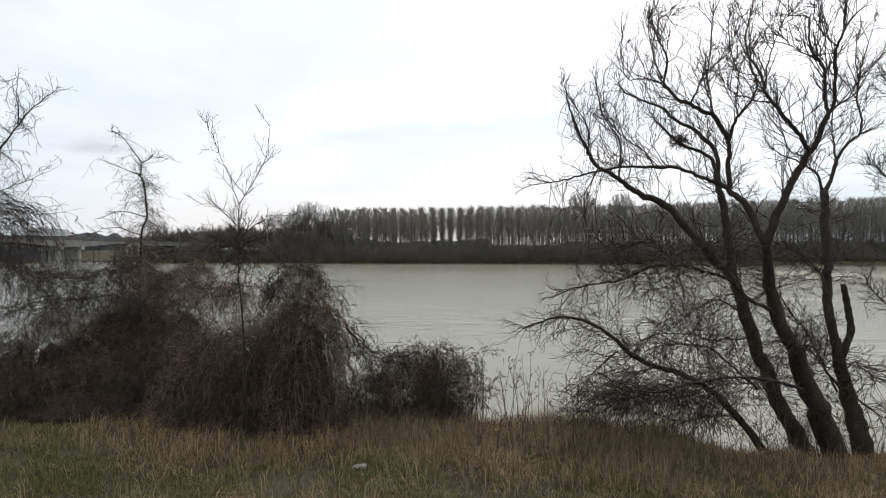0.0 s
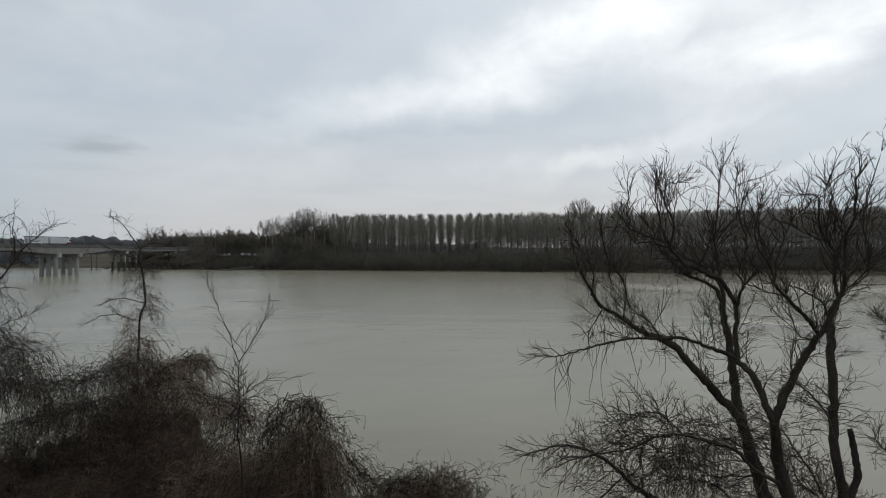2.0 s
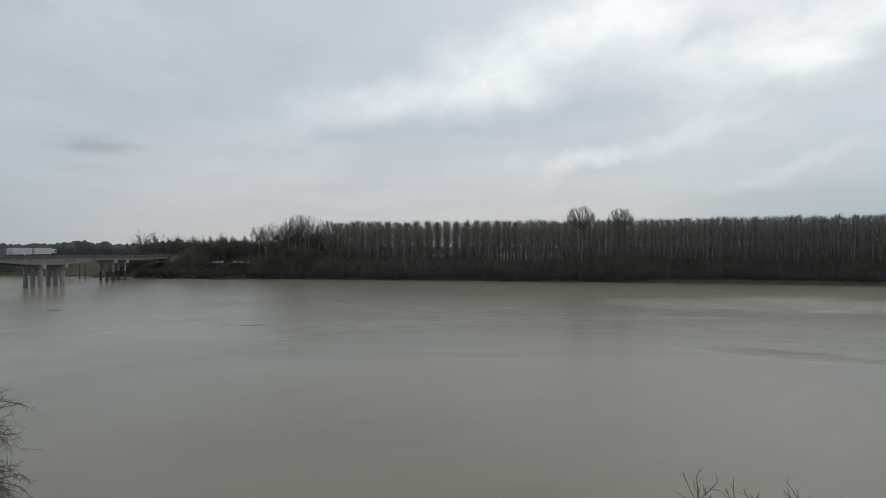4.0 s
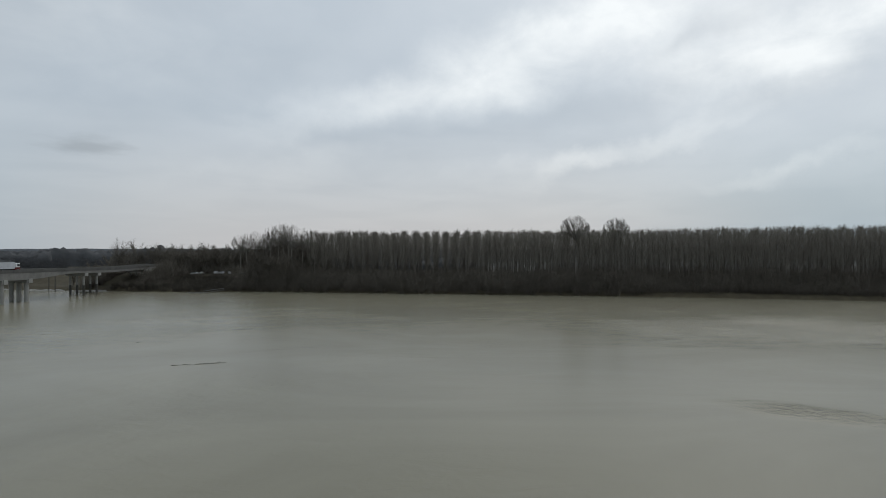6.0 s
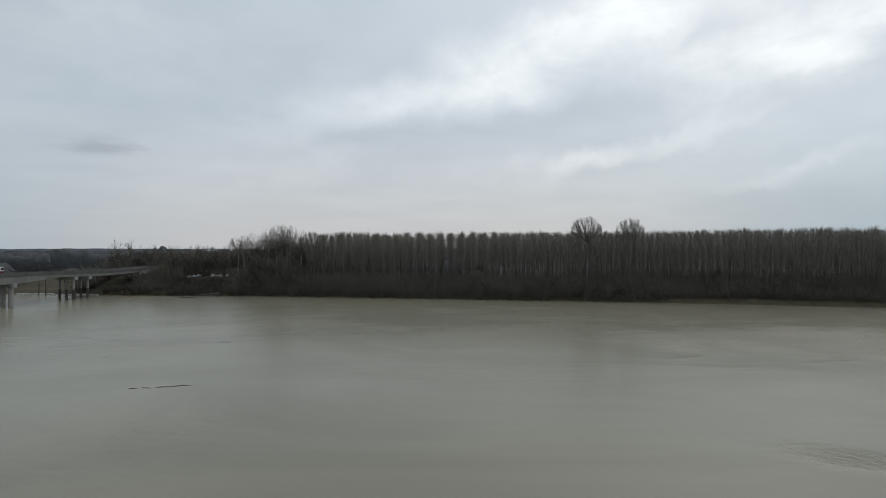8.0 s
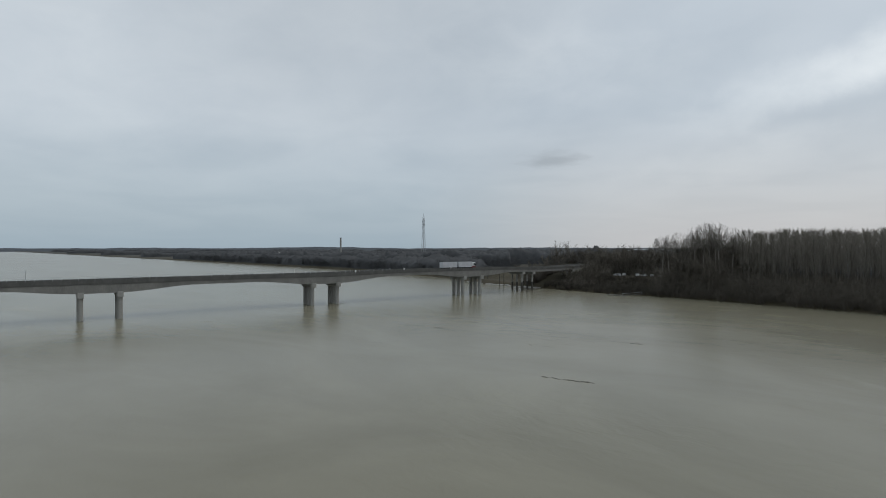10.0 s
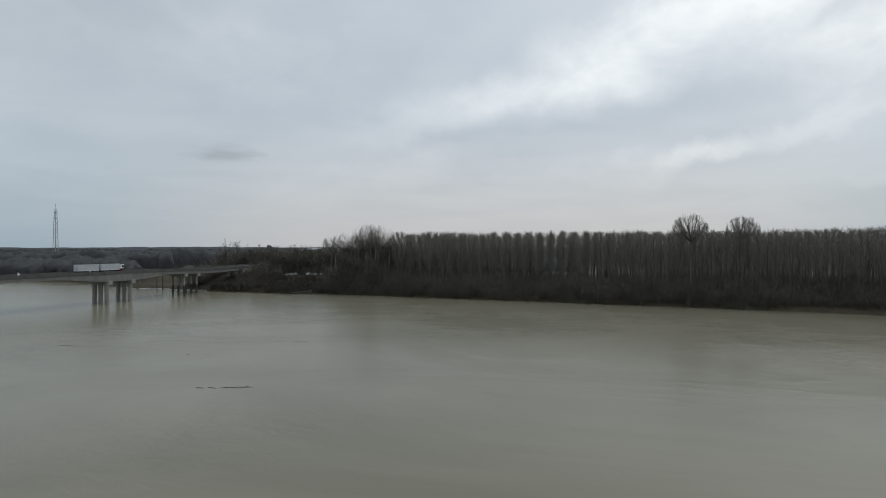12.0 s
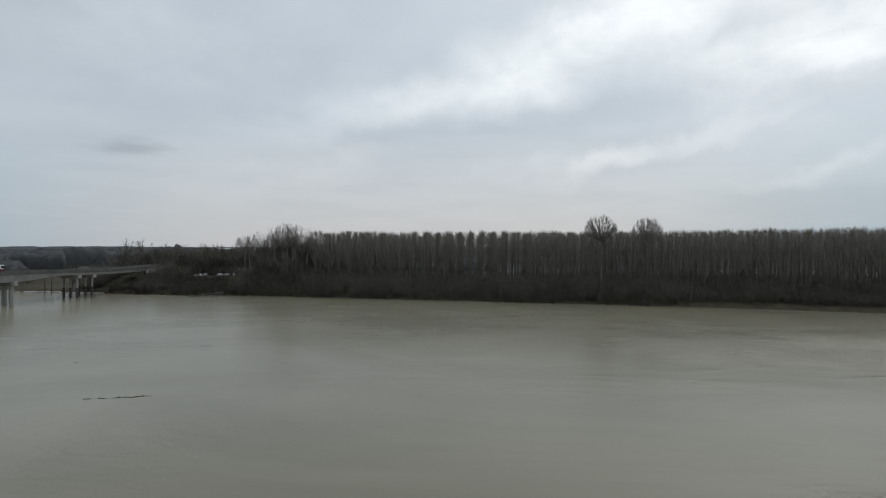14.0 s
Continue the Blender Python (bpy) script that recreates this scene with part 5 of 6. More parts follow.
# ---- trees of the far bank ----
CROWN = material("grey_bare_crowns", (0.115, 0.107, 0.095), (0.215, 0.200, 0.178), 0.2, 8, 0.9, 0.0, island=0.35)


def broad_tree(seed, height, width, bole=0.3, limbs=11, twigs=26, fat=1.0):
    """A bare broad-crowned tree at the origin: trunk and crown."""
    rng = random.Random(seed)
    trunk, crown = Wood(), Wood()
    stem = bent(rng, (0, 0, -0.3), (0, 0, 1), height * 0.62, 5, 0.06, 0.05)
    trunk.tube(stem, taper(height * 0.014 * fat, height * 0.005, 6), 6)
    for _ in range(limbs):
        p, d = along(stem, rng.uniform(bole / 0.62, 1.0))
        w = rng.uniform(0, 6.28)
        reach = rng.uniform(0.4, 1.0)
        way = Vector((math.cos(w) * width / height * 1.5 * reach, math.sin(w) * width / height * 1.5 * reach, rng.uniform(0.6, 1.2)))
        n = height * rng.uniform(0.28, 0.46)
        b = bent(rng, p, way, n, 5, 0.13, 0.07)
        crown.tube(b, taper(height * 0.005 * fat, 0.02, 6), 3)
        for _ in range(twigs):
            q, e = along(b, rng.uniform(0.2, 1.0))
            s = Vector((rng.gauss(0, 0.6), rng.gauss(0, 0.6), rng.uniform(-0.1, 0.8)))
            c = bent(rng, q, e * 0.7 + s, n * rng.uniform(0.15, 0.45), 2, 0.15, 0.03)
            crown.tube(c, (0.035 * fat, 0.022 * fat, 0.0), 3)
            q2 = c[1]
            crown.tube([q2, q2 + Vector((rng.gauss(0, 0.5), rng.gauss(0, 0.5), rng.uniform(0.1, 0.7))) * n * 0.22], (0.028 * fat, 0.0), 3)
    return trunk, crown


def globe_tree(seed, height, radius, limbs=70, twigs=9, tall=1.0, low=0.75, thick=1.0):
    """A tall bare tree whose fine branches fan out into a round crown."""
    rng = random.Random(seed)
    trunk, crown = Wood(), Wood()
    mid = Vector((0, 0, height - radius * tall))
    fork = max(2.0, mid.z - radius * tall * (0.55 + low))
    stem = bent(rng, (0, 0, -0.3), (0, 0, 1), mid.z - radius * tall * 0.45, 6, 0.02, 0.05)
    trunk.tube(stem, taper(0.36, 0.15, 7), 6)

    def inside(p):
        q = p - mid
        return math.hypot(q.x, q.y, q.z / tall) < radius * (1.0 + 0.05 * math.sin(3 * math.atan2(q.y, q.x) + seed))

    for _ in range(limbs):
        w, el = rng.uniform(0, 6.28), math.asin(rng.uniform(-0.45, 1.0))
        end = mid + Vector((math.cos(w) * math.cos(el) * radius, math.sin(w) * math.cos(el) * radius, math.sin(el) * radius * tall)) * rng.uniform(0.86, 0.98)
        u = fork / stem[-1].z
        p, d = along(stem, min(1.0, rng.uniform(u, 1.0)))
        if end.z < p.z + 1.0:
            p, d = along(stem, max(0.0, u - 0.08))
        bow = Vector((end.x, end.y, 0)) * 0.16
        b = curve([p, p.lerp(end, 0.35) + bow * 0.6 + Vector((rng.gauss(0, 0.2), rng.gauss(0, 0.2), 0)), p.lerp(end, 0.7) + bow, end], 3)
        crown.tube(b, taper(0.10 * thick, 0.03 * thick, len(b)), 3)
        for _ in range(twigs):
            q, e = along(b, rng.uniform(0.35, 1.0))
            n = rng.uniform(0.25, 0.55) * radius
            c = bent(rng, q, e + Vector((rng.gauss(0, 0.45), rng.gauss(0, 0.45), rng.gauss(0.15, 0.35))), n, 3, 0.12, 0.03)
            while len(c) > 2 and not inside(c[-1]):
                c.pop()
            if not inside(c[-1]):
                continue
            crown.tube(c, taper(0.045 * thick, 0.018 * thick, len(c)), 3)
            for _ in range(3):
                q2, e2 = along(c, rng.uniform(0.3, 1.0))
                tip = q2 + (e2 + Vector((rng.gauss(0, 0.5), rng.gauss(0, 0.5), rng.gauss(0.1, 0.4)))).normalized() * n * rng.uniform(0.25, 0.5)
                if inside(tip):
                    crown.tube([q2, tip], (0.028 * thick, 0.012 * thick), 3)
    return trunk.to_mesh("trunk", CROWN), crown.to_mesh("crown", CROWN)


def stand(name, label, shape, x, y, size, turn, group=""):
    tr, cr = shape
    tree = new(name)
    tree.matrix_basis = Matrix.LocRotScale((x, y, ground_height(x, y)), Euler((0, 0, turn)), (size, size, size))
    piece("trunk", tr, tree)
    piece("crown", cr, tree)
    tagged(tree, label, "tree", group)


def shapes_of(seeds, *a, mat=None, **k):
    out = []
    for s in seeds:
        tr, cr = broad_tree(s, *a, **k)
        out.append((tr.to_mesh("trunk", mat or CROWN), cr.to_mesh("crown", mat or CROWN)))
    return out


def far_bank_trees():
    rng = random.Random(81)
    tall = [globe_tree(1, 33.0, 6.8, 84, 9, 0.95, 0.3), globe_tree(2, 32.6, 6.6, 84, 9, 0.95, 0.3)]
    stand("broad_tree", "tall round-crowned bare tree above the poplars", tall[0], 67.0, 257.0, 1.02, 0.4, "twin crowns")
    stand("broad_tree", "tall round-crowned bare tree above the poplars", tall[1], 87.5, 263.5, 1.0, 2.0, "twin crowns")
    fan = [globe_tree(3, 22.6, 5.3, 56, 8, 0.95, 0.3, 0.7)]
    stand("broad_tree", "pale bare tree with a fan-shaped crown", fan[0], -99.4, 303.0, 1.0, 1.0)
    upswept = [globe_tree(31 + k, 30.0, 5.4, 60, 9, 1.25, 0.35, 0.5) for k in range(3)]
    for i, (x, h) in enumerate(((-91.5, 25.0), (-87.5, 26.5), (-83.5, 26.0), (-79.5, 29.5), (-76.5, 31.2), (-73.0, 31.6), (-69.5, 31.4), (-66.0, 30.6), (-62.5, 29.0), (-58.5, 27.6))):
        stand("broad_tree", "tall bare tree with a rounded grey crown of fine twigs", upswept[i % 3], x, far_shore(x) + rng.uniform(14, 30), h / 30.0, rng.uniform(0, 6), "round crowns beside the plantation")
    oak = shapes_of((5, 6), 20.5, 13.0, 0.35, 12, 30)
    for x, y, s in ((-185.6, 357.8, 1.0), (-199, 361, 0.95), (-178, 372, 0.9)):
        stand("broad_tree", "knotty bare tree behind the bridge ramp", oak[rng.randrange(2)], x, y, s, rng.uniform(0, 6))
    mixed = shapes_of((11, 12, 13, 14), 14.0, 10.0, 0.2, 12, 30, mat=SCRUB, fat=1.1)
    for i in range(430):
        x = rng.uniform(-175, -60)
        if i % 3 == 0:
            y, size = far_shore(x) + rng.uniform(3, 30), rng.uniform(0.5, 0.95)
        else:
            y, size = far_shore(x) + rng.uniform(34, 95), rng.uniform(0.8, 1.25)
        if x > -92:
            size *= 1.5
        if -128 < x < -89 and y < 306 or -14 < x - bridge_x(y) < 12 and y < 335:
            continue
        stand("bank_tree", "dark bare tree on the far river bank", mixed[rng.randrange(4)], x, y, size, rng.uniform(0, 6), "trees of the far bank")


# the rounded section of a wood's edge: metres back, share of the height
CROWNS = ((0, 0.0), (0.4, 0.3), (1.2, 0.55), (2.2, 0.75), (4.0, 0.9), (6.5, 1.0), (9.5, 0.96), (13.0, 1.0), (17.0, 0.95), (22.0, 0.97), (28.0, 0.0))


def far_woods():
    """Woods and hedges of the plain beyond the river."""
    rng = random.Random(91)
    low = [broad_tree(20 + i, 11.5, 17.0, 0.10, 13, 22, fat=1.2) for i in range(4)]
    shapes = []
    for tr, cr in low:
        w = Wood()
        for src in (tr, cr):
            base = len(w.verts)
            w.verts += src.verts
            w.faces += [tuple(base + i for i in f) for f in src.faces]
        shapes.append(w)
    spots = []
    for _ in range(1000):      # along the far shore upstream
        x = rng.uniform(-900, -205)
        spots.append((x, far_shore(x) + 3 + abs(rng.gauss(0, 28)), rng.uniform(0.6, 1.05)))
    for _ in range(260):     # single trees over the plain
        a = rng.uniform(radians(-3), radians(84))
        d = rng.choice((420, 500, 580, 640, 720, 800)) * rng.uniform(0.93, 1.07)
        x, y = -d * math.sin(a), d * math.cos(a) + 30
        if y < far_shore(x) + 30 or (x > -230 and y < 380):
            continue
        spots.append((x, y, rng.uniform(0.7, 1.15) * (1.0 if d < 900 else 0.8)))
    w = Wood()
    scatter(w, shapes, spots, rng)
    ob = new("far_woods", w.to_mesh("far_woods", HAZED_WOOD))
    tagged(ob, "distant bare woods and hedges of the plain, tinted haze-grey", "woodland", kind="stuff")
    belts = Wood()
    for k, d in enumerate((430, 500, 590, 700, 830, 1000, 1250, 1600, 2100, 2800)):     # crowns grown together into belts
        step = 1.5 + d * 0.001
        n = int(radians(92) * d / step)
        rows = []
        for i in range(n):
            a = radians(-5) + i * step / d
            wide = smooth_step(-0.42, -0.08, noise.noise((i * step * 0.007, k * 9.0, 1.0)))
            h = wide * ((13.0 if d < 900 else 10.0) + 3.5 * noise.noise((i * step * 0.03, k * 5.0, 2.0)) + 2.2 * noise.noise((i * step * 0.13, k, 3.0)) + 1.4 * noise.noise((i * step * 0.33, k, 7.0)))
            near = d + 14 * noise.noise((i * step * 0.012, k * 3.0, 4.0)) + 3 * noise.noise((i * step * 0.15, k, 5.0))
            if -near * math.sin(a) > -250 and near * math.cos(a) < 385:
                h = 0.0
            ring = []
            for back, up in CROWNS:
                r = near + back + rng.uniform(-0.9, 0.9)
                x, y = -r * math.sin(a), r * math.cos(a) + 30
                base = ground_height(x, y) - 0.5
                if y < far_shore(x) + 12:
                    base -= 6.0
                    up = 0.0
                ring.append(len(belts.verts))
                belts.verts.append((x, y, base + up * h * rng.uniform(0.82, 1.1)))
            rows.append(ring)
        for p, q in zip(rows, rows[1:]):
            for j in range(len(CROWNS) - 1):
                belts.faces.append((p[j], p[j + 1], q[j + 1], q[j]))
    rows = []
    for i in range(520):      # the wood that lines the shore upstream
        x = -212.0 - i * 1.5
        h = 9.5 + 3.0 * noise.noise((i * 0.06, 3.0, 2.0)) + 1.8 * noise.noise((i * 0.27, 1.0, 3.0)) + 1.2 * noise.noise((i * 0.7, 2.0, 7.0))
        h *= smooth_step(-212, -250, x)
        start = far_shore(x) + 7 + 4 * noise.noise((i * 0.05, 8.0, 1.0))
        ring = []
        for back, up in CROWNS:
            y = start + back + rng.uniform(-0.8, 0.8)
            ring.append(len(belts.verts))
            belts.verts.append((x, y, ground_height(x, y) - 0.4 + up * h * rng.uniform(0.82, 1.12)))
        rows.append(ring)
    for p, q in zip(rows, rows[1:]):
        for j in range(len(CROWNS) - 1):
            belts.faces.append((p[j], p[j + 1], q[j + 1], q[j]))
    ob = new("wooded_belts", belts.to_mesh("wooded_belts", HAZED_WOOD))
    tagged(ob, "dense woods in belts across the plain, tinted haze-grey", "woodland", kind="stuff")
    verts, faces = [], []
    for i in range(241):
        a = radians(-60 + 160 * i / 240)
        h = 20 + 12 * noise.noise((i * 0.06, 3, 1)) + 5 * noise.noise((i * 0.35, 7, 1)) + 3 * noise.noise((i * 1.3, 5, 1))
        for d, z in ((3500, 0), (3800, h * 0.8), (4150, h), (4600, 0)):
            verts.append((-d * math.sin(a), d * math.cos(a), z))
    for i in range(240):
        for j in range(3):
            b = i * 4 + j
            faces.append((b, b + 1, b + 5, b + 4))
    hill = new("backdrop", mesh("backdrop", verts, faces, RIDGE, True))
    tagged(hill, "low wooded ridge on the horizon, tinted haze-blue", "hill", kind="structure")


far_bank_trees()
far_woods()

# ---- traffic and fittings of the bridge ----
WHITE = material("white_panel_paint", (0.55, 0.56, 0.57), (0.72, 0.73, 0.74), 0.6, 9, 0.5, 0.05)
TARP = material("grey_truck_curtain", (0.40, 0.41, 0.43), (0.54, 0.55, 0.57), 0.5, 9, 0.6, 0.1)
RED = material("red_cab_paint", (0.10, 0.022, 0.020), (0.15, 0.032, 0.03), 0.6, 9, 0.4, 0.0)
RUBBER = material("black_rubber", (0.012, 0.012, 0.012), (0.03, 0.03, 0.03), 3, 9, 0.8, 0.1)
PANE = material("dark_window", (0.015, 0.018, 0.02), (0.03, 0.034, 0.038), 1, 9, 0.15, 0.0)


def tyre(parent, x, y, z, r, w):
    bm = bmesh.new()
    bmesh.ops.create_cone(bm, cap_ends=True, segments=16, radius1=r, radius2=r, depth=w, matrix=Matrix.LocRotScale((x, y, z), Euler((0, math.pi / 2, 0)), None))
    wheel = part("wheel", bm, RUBBER, parent)
    bm = bmesh.new()
    bmesh.ops.create_cone(bm, cap_ends=True, segments=12, radius1=r * 0.55, radius2=r * 0.5, depth=w + 0.04, matrix=Matrix.LocRotScale((x, y, z), Euler((0, math.pi / 2, 0)), None))
    part("rim", bm, GALVANISED, wheel)


def road_train():
    truck = new("truck")
    y = 204.0
    truck.matrix_basis = pose(bridge_x(y) - 1.9, y, deck_top(y + 9) - 0.6, 0.0, 0, -math.degrees(math.atan(LEAN)))
    tagged(truck, "grey box truck with a trailer and a white and red cab", "truck")
    for name, y0, y1 in (("trailer_body", 0.0, 7.9), ("cargo_body", 8.9, 16.6)):
        body = part(name, box_bm(-1.27, y0, 1.1, 1.27, y1, 3.6, bevel=0.04), TARP, truck, "pale grey ribbed side")
        part("top_rail", box_bm(-1.30, y0 - 0.02, 3.50, 1.30, y1 + 0.02, 3.68, bevel=0.02), RUBBER, body)
        part("bottom_rail", box_bm(-1.30, y0 - 0.02, 1.0, 1.30, y1 + 0.02, 1.22, bevel=0.02), WHITE, body)
        for k in range(6):
            yy = y0 + (k + 0.5) * (y1 - y0) / 6
            part("post", box_bm(1.272, yy - 0.03, 1.2, 1.30, yy + 0.03, 3.49), TARP, body)
        part("chassis", box_bm(-0.5, y0 + 0.2, 0.65, 0.5, y1, 1.02), RUBBER, truck)
    part("drawbar", box_bm(-0.15, 7.5, 0.7, 0.15, 9.4, 0.85), RUBBER, truck)
    cab = part("cab", box_bm(-1.23, 16.8, 1.42, 1.23, 18.75, 3.0, bevel=0.16), WHITE, truck, "white cab top")
    part("bumper", box_bm(-1.24, 16.85, 0.5, 1.24, 18.8, 1.45, bevel=0.08), RED, cab, "red lower cab")
    part("windscreen", box_bm(-1.05, 18.70, 1.9, 1.05, 18.78, 2.85, bevel=0.02), PANE, cab)
    for s in (-1, 1):
        part("side_window", box_bm(s * 1.18, 17.6, 1.9, s * 1.25, 18.5, 2.7, bevel=0.02), PANE, cab)
        part("mirror", box_bm(s * 1.28, 18.5, 1.9, s * 1.5, 18.6, 2.5, bevel=0.03), RUBBER, cab)
    for yy in (1.4, 6.2, 10.4, 11.8, 17.8):
        for s in (-1, 1):
            tyre(truck, s * 1.08, yy, 0.5, 0.5, 0.34)


def bridge_fittings():
    railing = new("railing")
    tagged(railing, "grey steel railing on the bridge parapet", "railing")
    bm = box_bm(-0.04, -0.04, 0, 0.04, 0.04, 0.85)
    me = bpy.data.meshes.new("post")
    bm.to_mesh(me)
    bm.free()
    me.materials.append(GALVANISED)
    y = -58.0
    while y < 176:
        piece("post", me, railing, at=pose(bridge_x(y) + EDGE_NEAR + 0.15, y, deck_top(y)))
        y += 2.0
    for h in (0.45, 0.82):
        part("rail", ribbon(bmesh.new(), lambda v: [(EDGE_NEAR + 0.12, deck_top(v) + h), (EDGE_NEAR + 0.18, deck_top(v) + h), (EDGE_NEAR + 0.18, deck_top(v) + h + 0.05), (EDGE_NEAR + 0.12, deck_top(v) + h + 0.05)], [-58 + 6 * k for k in range(40)]), GALVANISED, railing)
    for y, h in ((110.0, 3.0), (136.0, 1.6), (60.0, 3.0), (20.0, 3.0)):
        pole = new("marker_pole")
        pole.location = (bridge_x(y) + EDGE_NEAR + 0.15, y, deck_top(y))
        part("shaft", rod(bmesh.new(), 0, 0, 0, h, 0.06, 0.045, 8), GALVANISED, pole)
        part("cap", rod(bmesh.new(), 0, 0, h, h + 0.12, 0.09, 0.05, 8), GALVANISED, pole)
        tagged(pole, "slim grey steel pole on the bridge parapet", "pole")
    for y in (160.0, 182.0, 206.0):
        sign = new("road_sign")
        sign.location = (bridge_x(y) + EDGE_NEAR + 0.4, y, deck_top(y) - 0.4)
        part("post", rod(bmesh.new(), 0, 0, -0.2, 1.3, 0.04, sides=8), GALVANISED, sign)
        bm = bmesh.new()
        bmesh.ops.create_cone(bm, cap_ends=True, segments=3, radius1=0.62, radius2=0.62, depth=0.03, matrix=Matrix.LocRotScale((0.06, 0, 0.9), Euler((0, math.pi / 2, 0)), None))
        part("plate", bm, WHITE, sign, "white triangular plate")
        tagged(sign, "small white triangular sign fixed to the bridge edge", "sign", "signs on the bridge")


road_train()
bridge_fittings()


def mooring_post(x, y, h):
    post = new("mooring_post")
    post.location = (x, y, ground_height(x, y))
    tagged(post, "tall dark timber mooring post standing by the flooded bank", "post", "mooring posts")
    part("shaft", rod(bmesh.new(), 0, 0, -0.6, h, 0.22, 0.17, 10), WET_CONCRETE, post)
    part("cap", rod(bmesh.new(), 0, 0, h, h + 0.15, 0.22, 0.12, 10), WET_CONCRETE, post)


mooring_post(-173.2, 265.4, 9.8)
mooring_post(-172.6, 268.6, 9.8)

# ---- mast, chimney and houses of the plain ----
def lattice_mast(x, y, height, base):
    mast = new("lattice_mast")
    z0 = ground_height(x, y)
    mast.location = (x, y, z0)
    tagged(mast, "tall slender grey steel lattice mast", "mast")
    levels = 12
    half = lambda u: base / 2 * (1 - 0.62 * u)
    corner = lambda k, u: Vector((half(u) * (1, -1, -1, 1)[k % 4], half(u) * (1, 1, -1, -1)[k % 4], height * u))
    for k in range(4):
        w = Wood()
        w.tube([corner(k, i / levels) for i in range(levels + 1)], [0.28] * (levels + 1), 4)
        piece("leg", w.to_mesh("leg", GALVANISED, False), mast)
    for k in range(4):
        w = Wood()
        for i in range(levels):
            a, b = corner(k, i / levels), corner(k + 1, (i + 1) / levels)
            w.tube([a, b], [0.16, 0.0], 3)
            w.tube([corner(k + 1, i / levels), corner(k, (i + 1) / levels)], [0.16, 0.0], 3)
            w.tube([a, corner(k + 1, i / levels)], [0.16, 0.0], 3)
        piece("bracing", w.to_mesh("bracing", GALVANISED, False), mast)
    for u in (0.80, 0.9):
        bm = bmesh.new()
        rod(bm, 0, 0, height * u, height * u + 1.2, base * 0.34, sides=10)
        part("platform", bm, GALVANISED, mast)
    part("antenna", rod(bmesh.new(), 0, 0, height, height + 6, 0.25, 0.12, 8), GALVANISED, mast)


lattice_mast(-642.0, 657.0, 72.0, 5.0)
stack = new("chimney")
stack.location = (-729.0, 551.0, ground_height(-729, 551))
tagged(stack, "pale slim factory chimney above the woods", "chimney")
part("shaft", rod(bmesh.new(), 0, 0, -0.5, 34.5, 1.7, 1.3, 18), CONCRETE, stack)
part("rim", rod(bmesh.new(), 0, 0, 34.4, 35.4, 1.5, 1.45, 18), DARK_CONCRETE, stack)

PLASTER = material("pale_plaster", (0.50, 0.48, 0.44), (0.66, 0.64, 0.60), 0.4, 10, 0.9, 0.2)
TILE = material("dull_roof_tiles", (0.16, 0.10, 0.075), (0.27, 0.18, 0.14), 0.8, 10, 0.9, 0.3)
SHEET = material("pale_metal_roof", (0.42, 0.45, 0.47), (0.60, 0.62, 0.64), 0.3, 8, 0.6, 0.1)


def house(x, y, w, d, h, turn, roof_mat, label):
    ob = new("house")
    ob.matrix_basis = pose(x, y, ground_height(x, y) - 0.2, 0, 0, turn)
    tagged(ob, label, "house")
    part("wall", box_bm(-w / 2, -d / 2, 0, w / 2, d / 2, h), PLASTER, ob)
    rise = d * 0.28
    bm = bmesh.new()
    ends = []
    for sx in (-w / 2 - 0.5, w / 2 + 0.5):
        ends.append([bm.verts.new((sx, -d / 2 - 0.5, h + 0.01)), bm.verts.new((sx, d / 2 + 0.5, h + 0.01)), bm.verts.new((sx, 0, h + rise))])
    a, b = ends
    for f in (a, b[::-1], (a[0], b[0], b[1], a[1]), (a[1], b[1], b[2], a[2]), (a[2], b[2], b[0], a[0])):
        bm.faces.new(f)
    bmesh.ops.recalc_face_normals(bm, faces=bm.faces)
    part("roof", bm, roof_mat, ob)
    n = max(2, int(w / 4))
    for floor in range(max(1, int(h / 3))):
        for k in range(n):
            px = -w / 2 + (k + 0.5) * w / n
            win = part("window", box_bm(px - 0.6, -d / 2 - 0.05, 0.9 + floor * 3, px + 0.6, -d / 2 + 0.05, 2.3 + floor * 3), PANE, ob)
            part("sill", box_bm(px - 0.7, -d / 2 - 0.15, 0.78 + floor * 3, px + 0.7, -d / 2 + 0.02, 0.89 + floor * 3), PLASTER, win)


house(-353, 634, 16, 10, 9, 25, TILE, "pale plastered house with a tiled roof in the plain")
house(-372, 652, 12, 9, 6.5, 20, TILE, "small pale house with a tiled roof beyond the trees")
house(-268, 690, 46, 22, 8, 12, SHEET, "long pale metal-roofed farm hall in the plain")
house(-300, 705, 30, 18, 7.5, 15, SHEET, "pale metal-roofed farm hall in the plain")
house(-860, 520, 18, 10, 8, 40, PLASTER, "white house among distant woods")
house(-560, 640, 14, 10, 8, 30, TILE, "pale house with a tiled roof among distant woods")
house(-480, 700, 16, 10, 7, 30, PLASTER, "white house among distant woods")

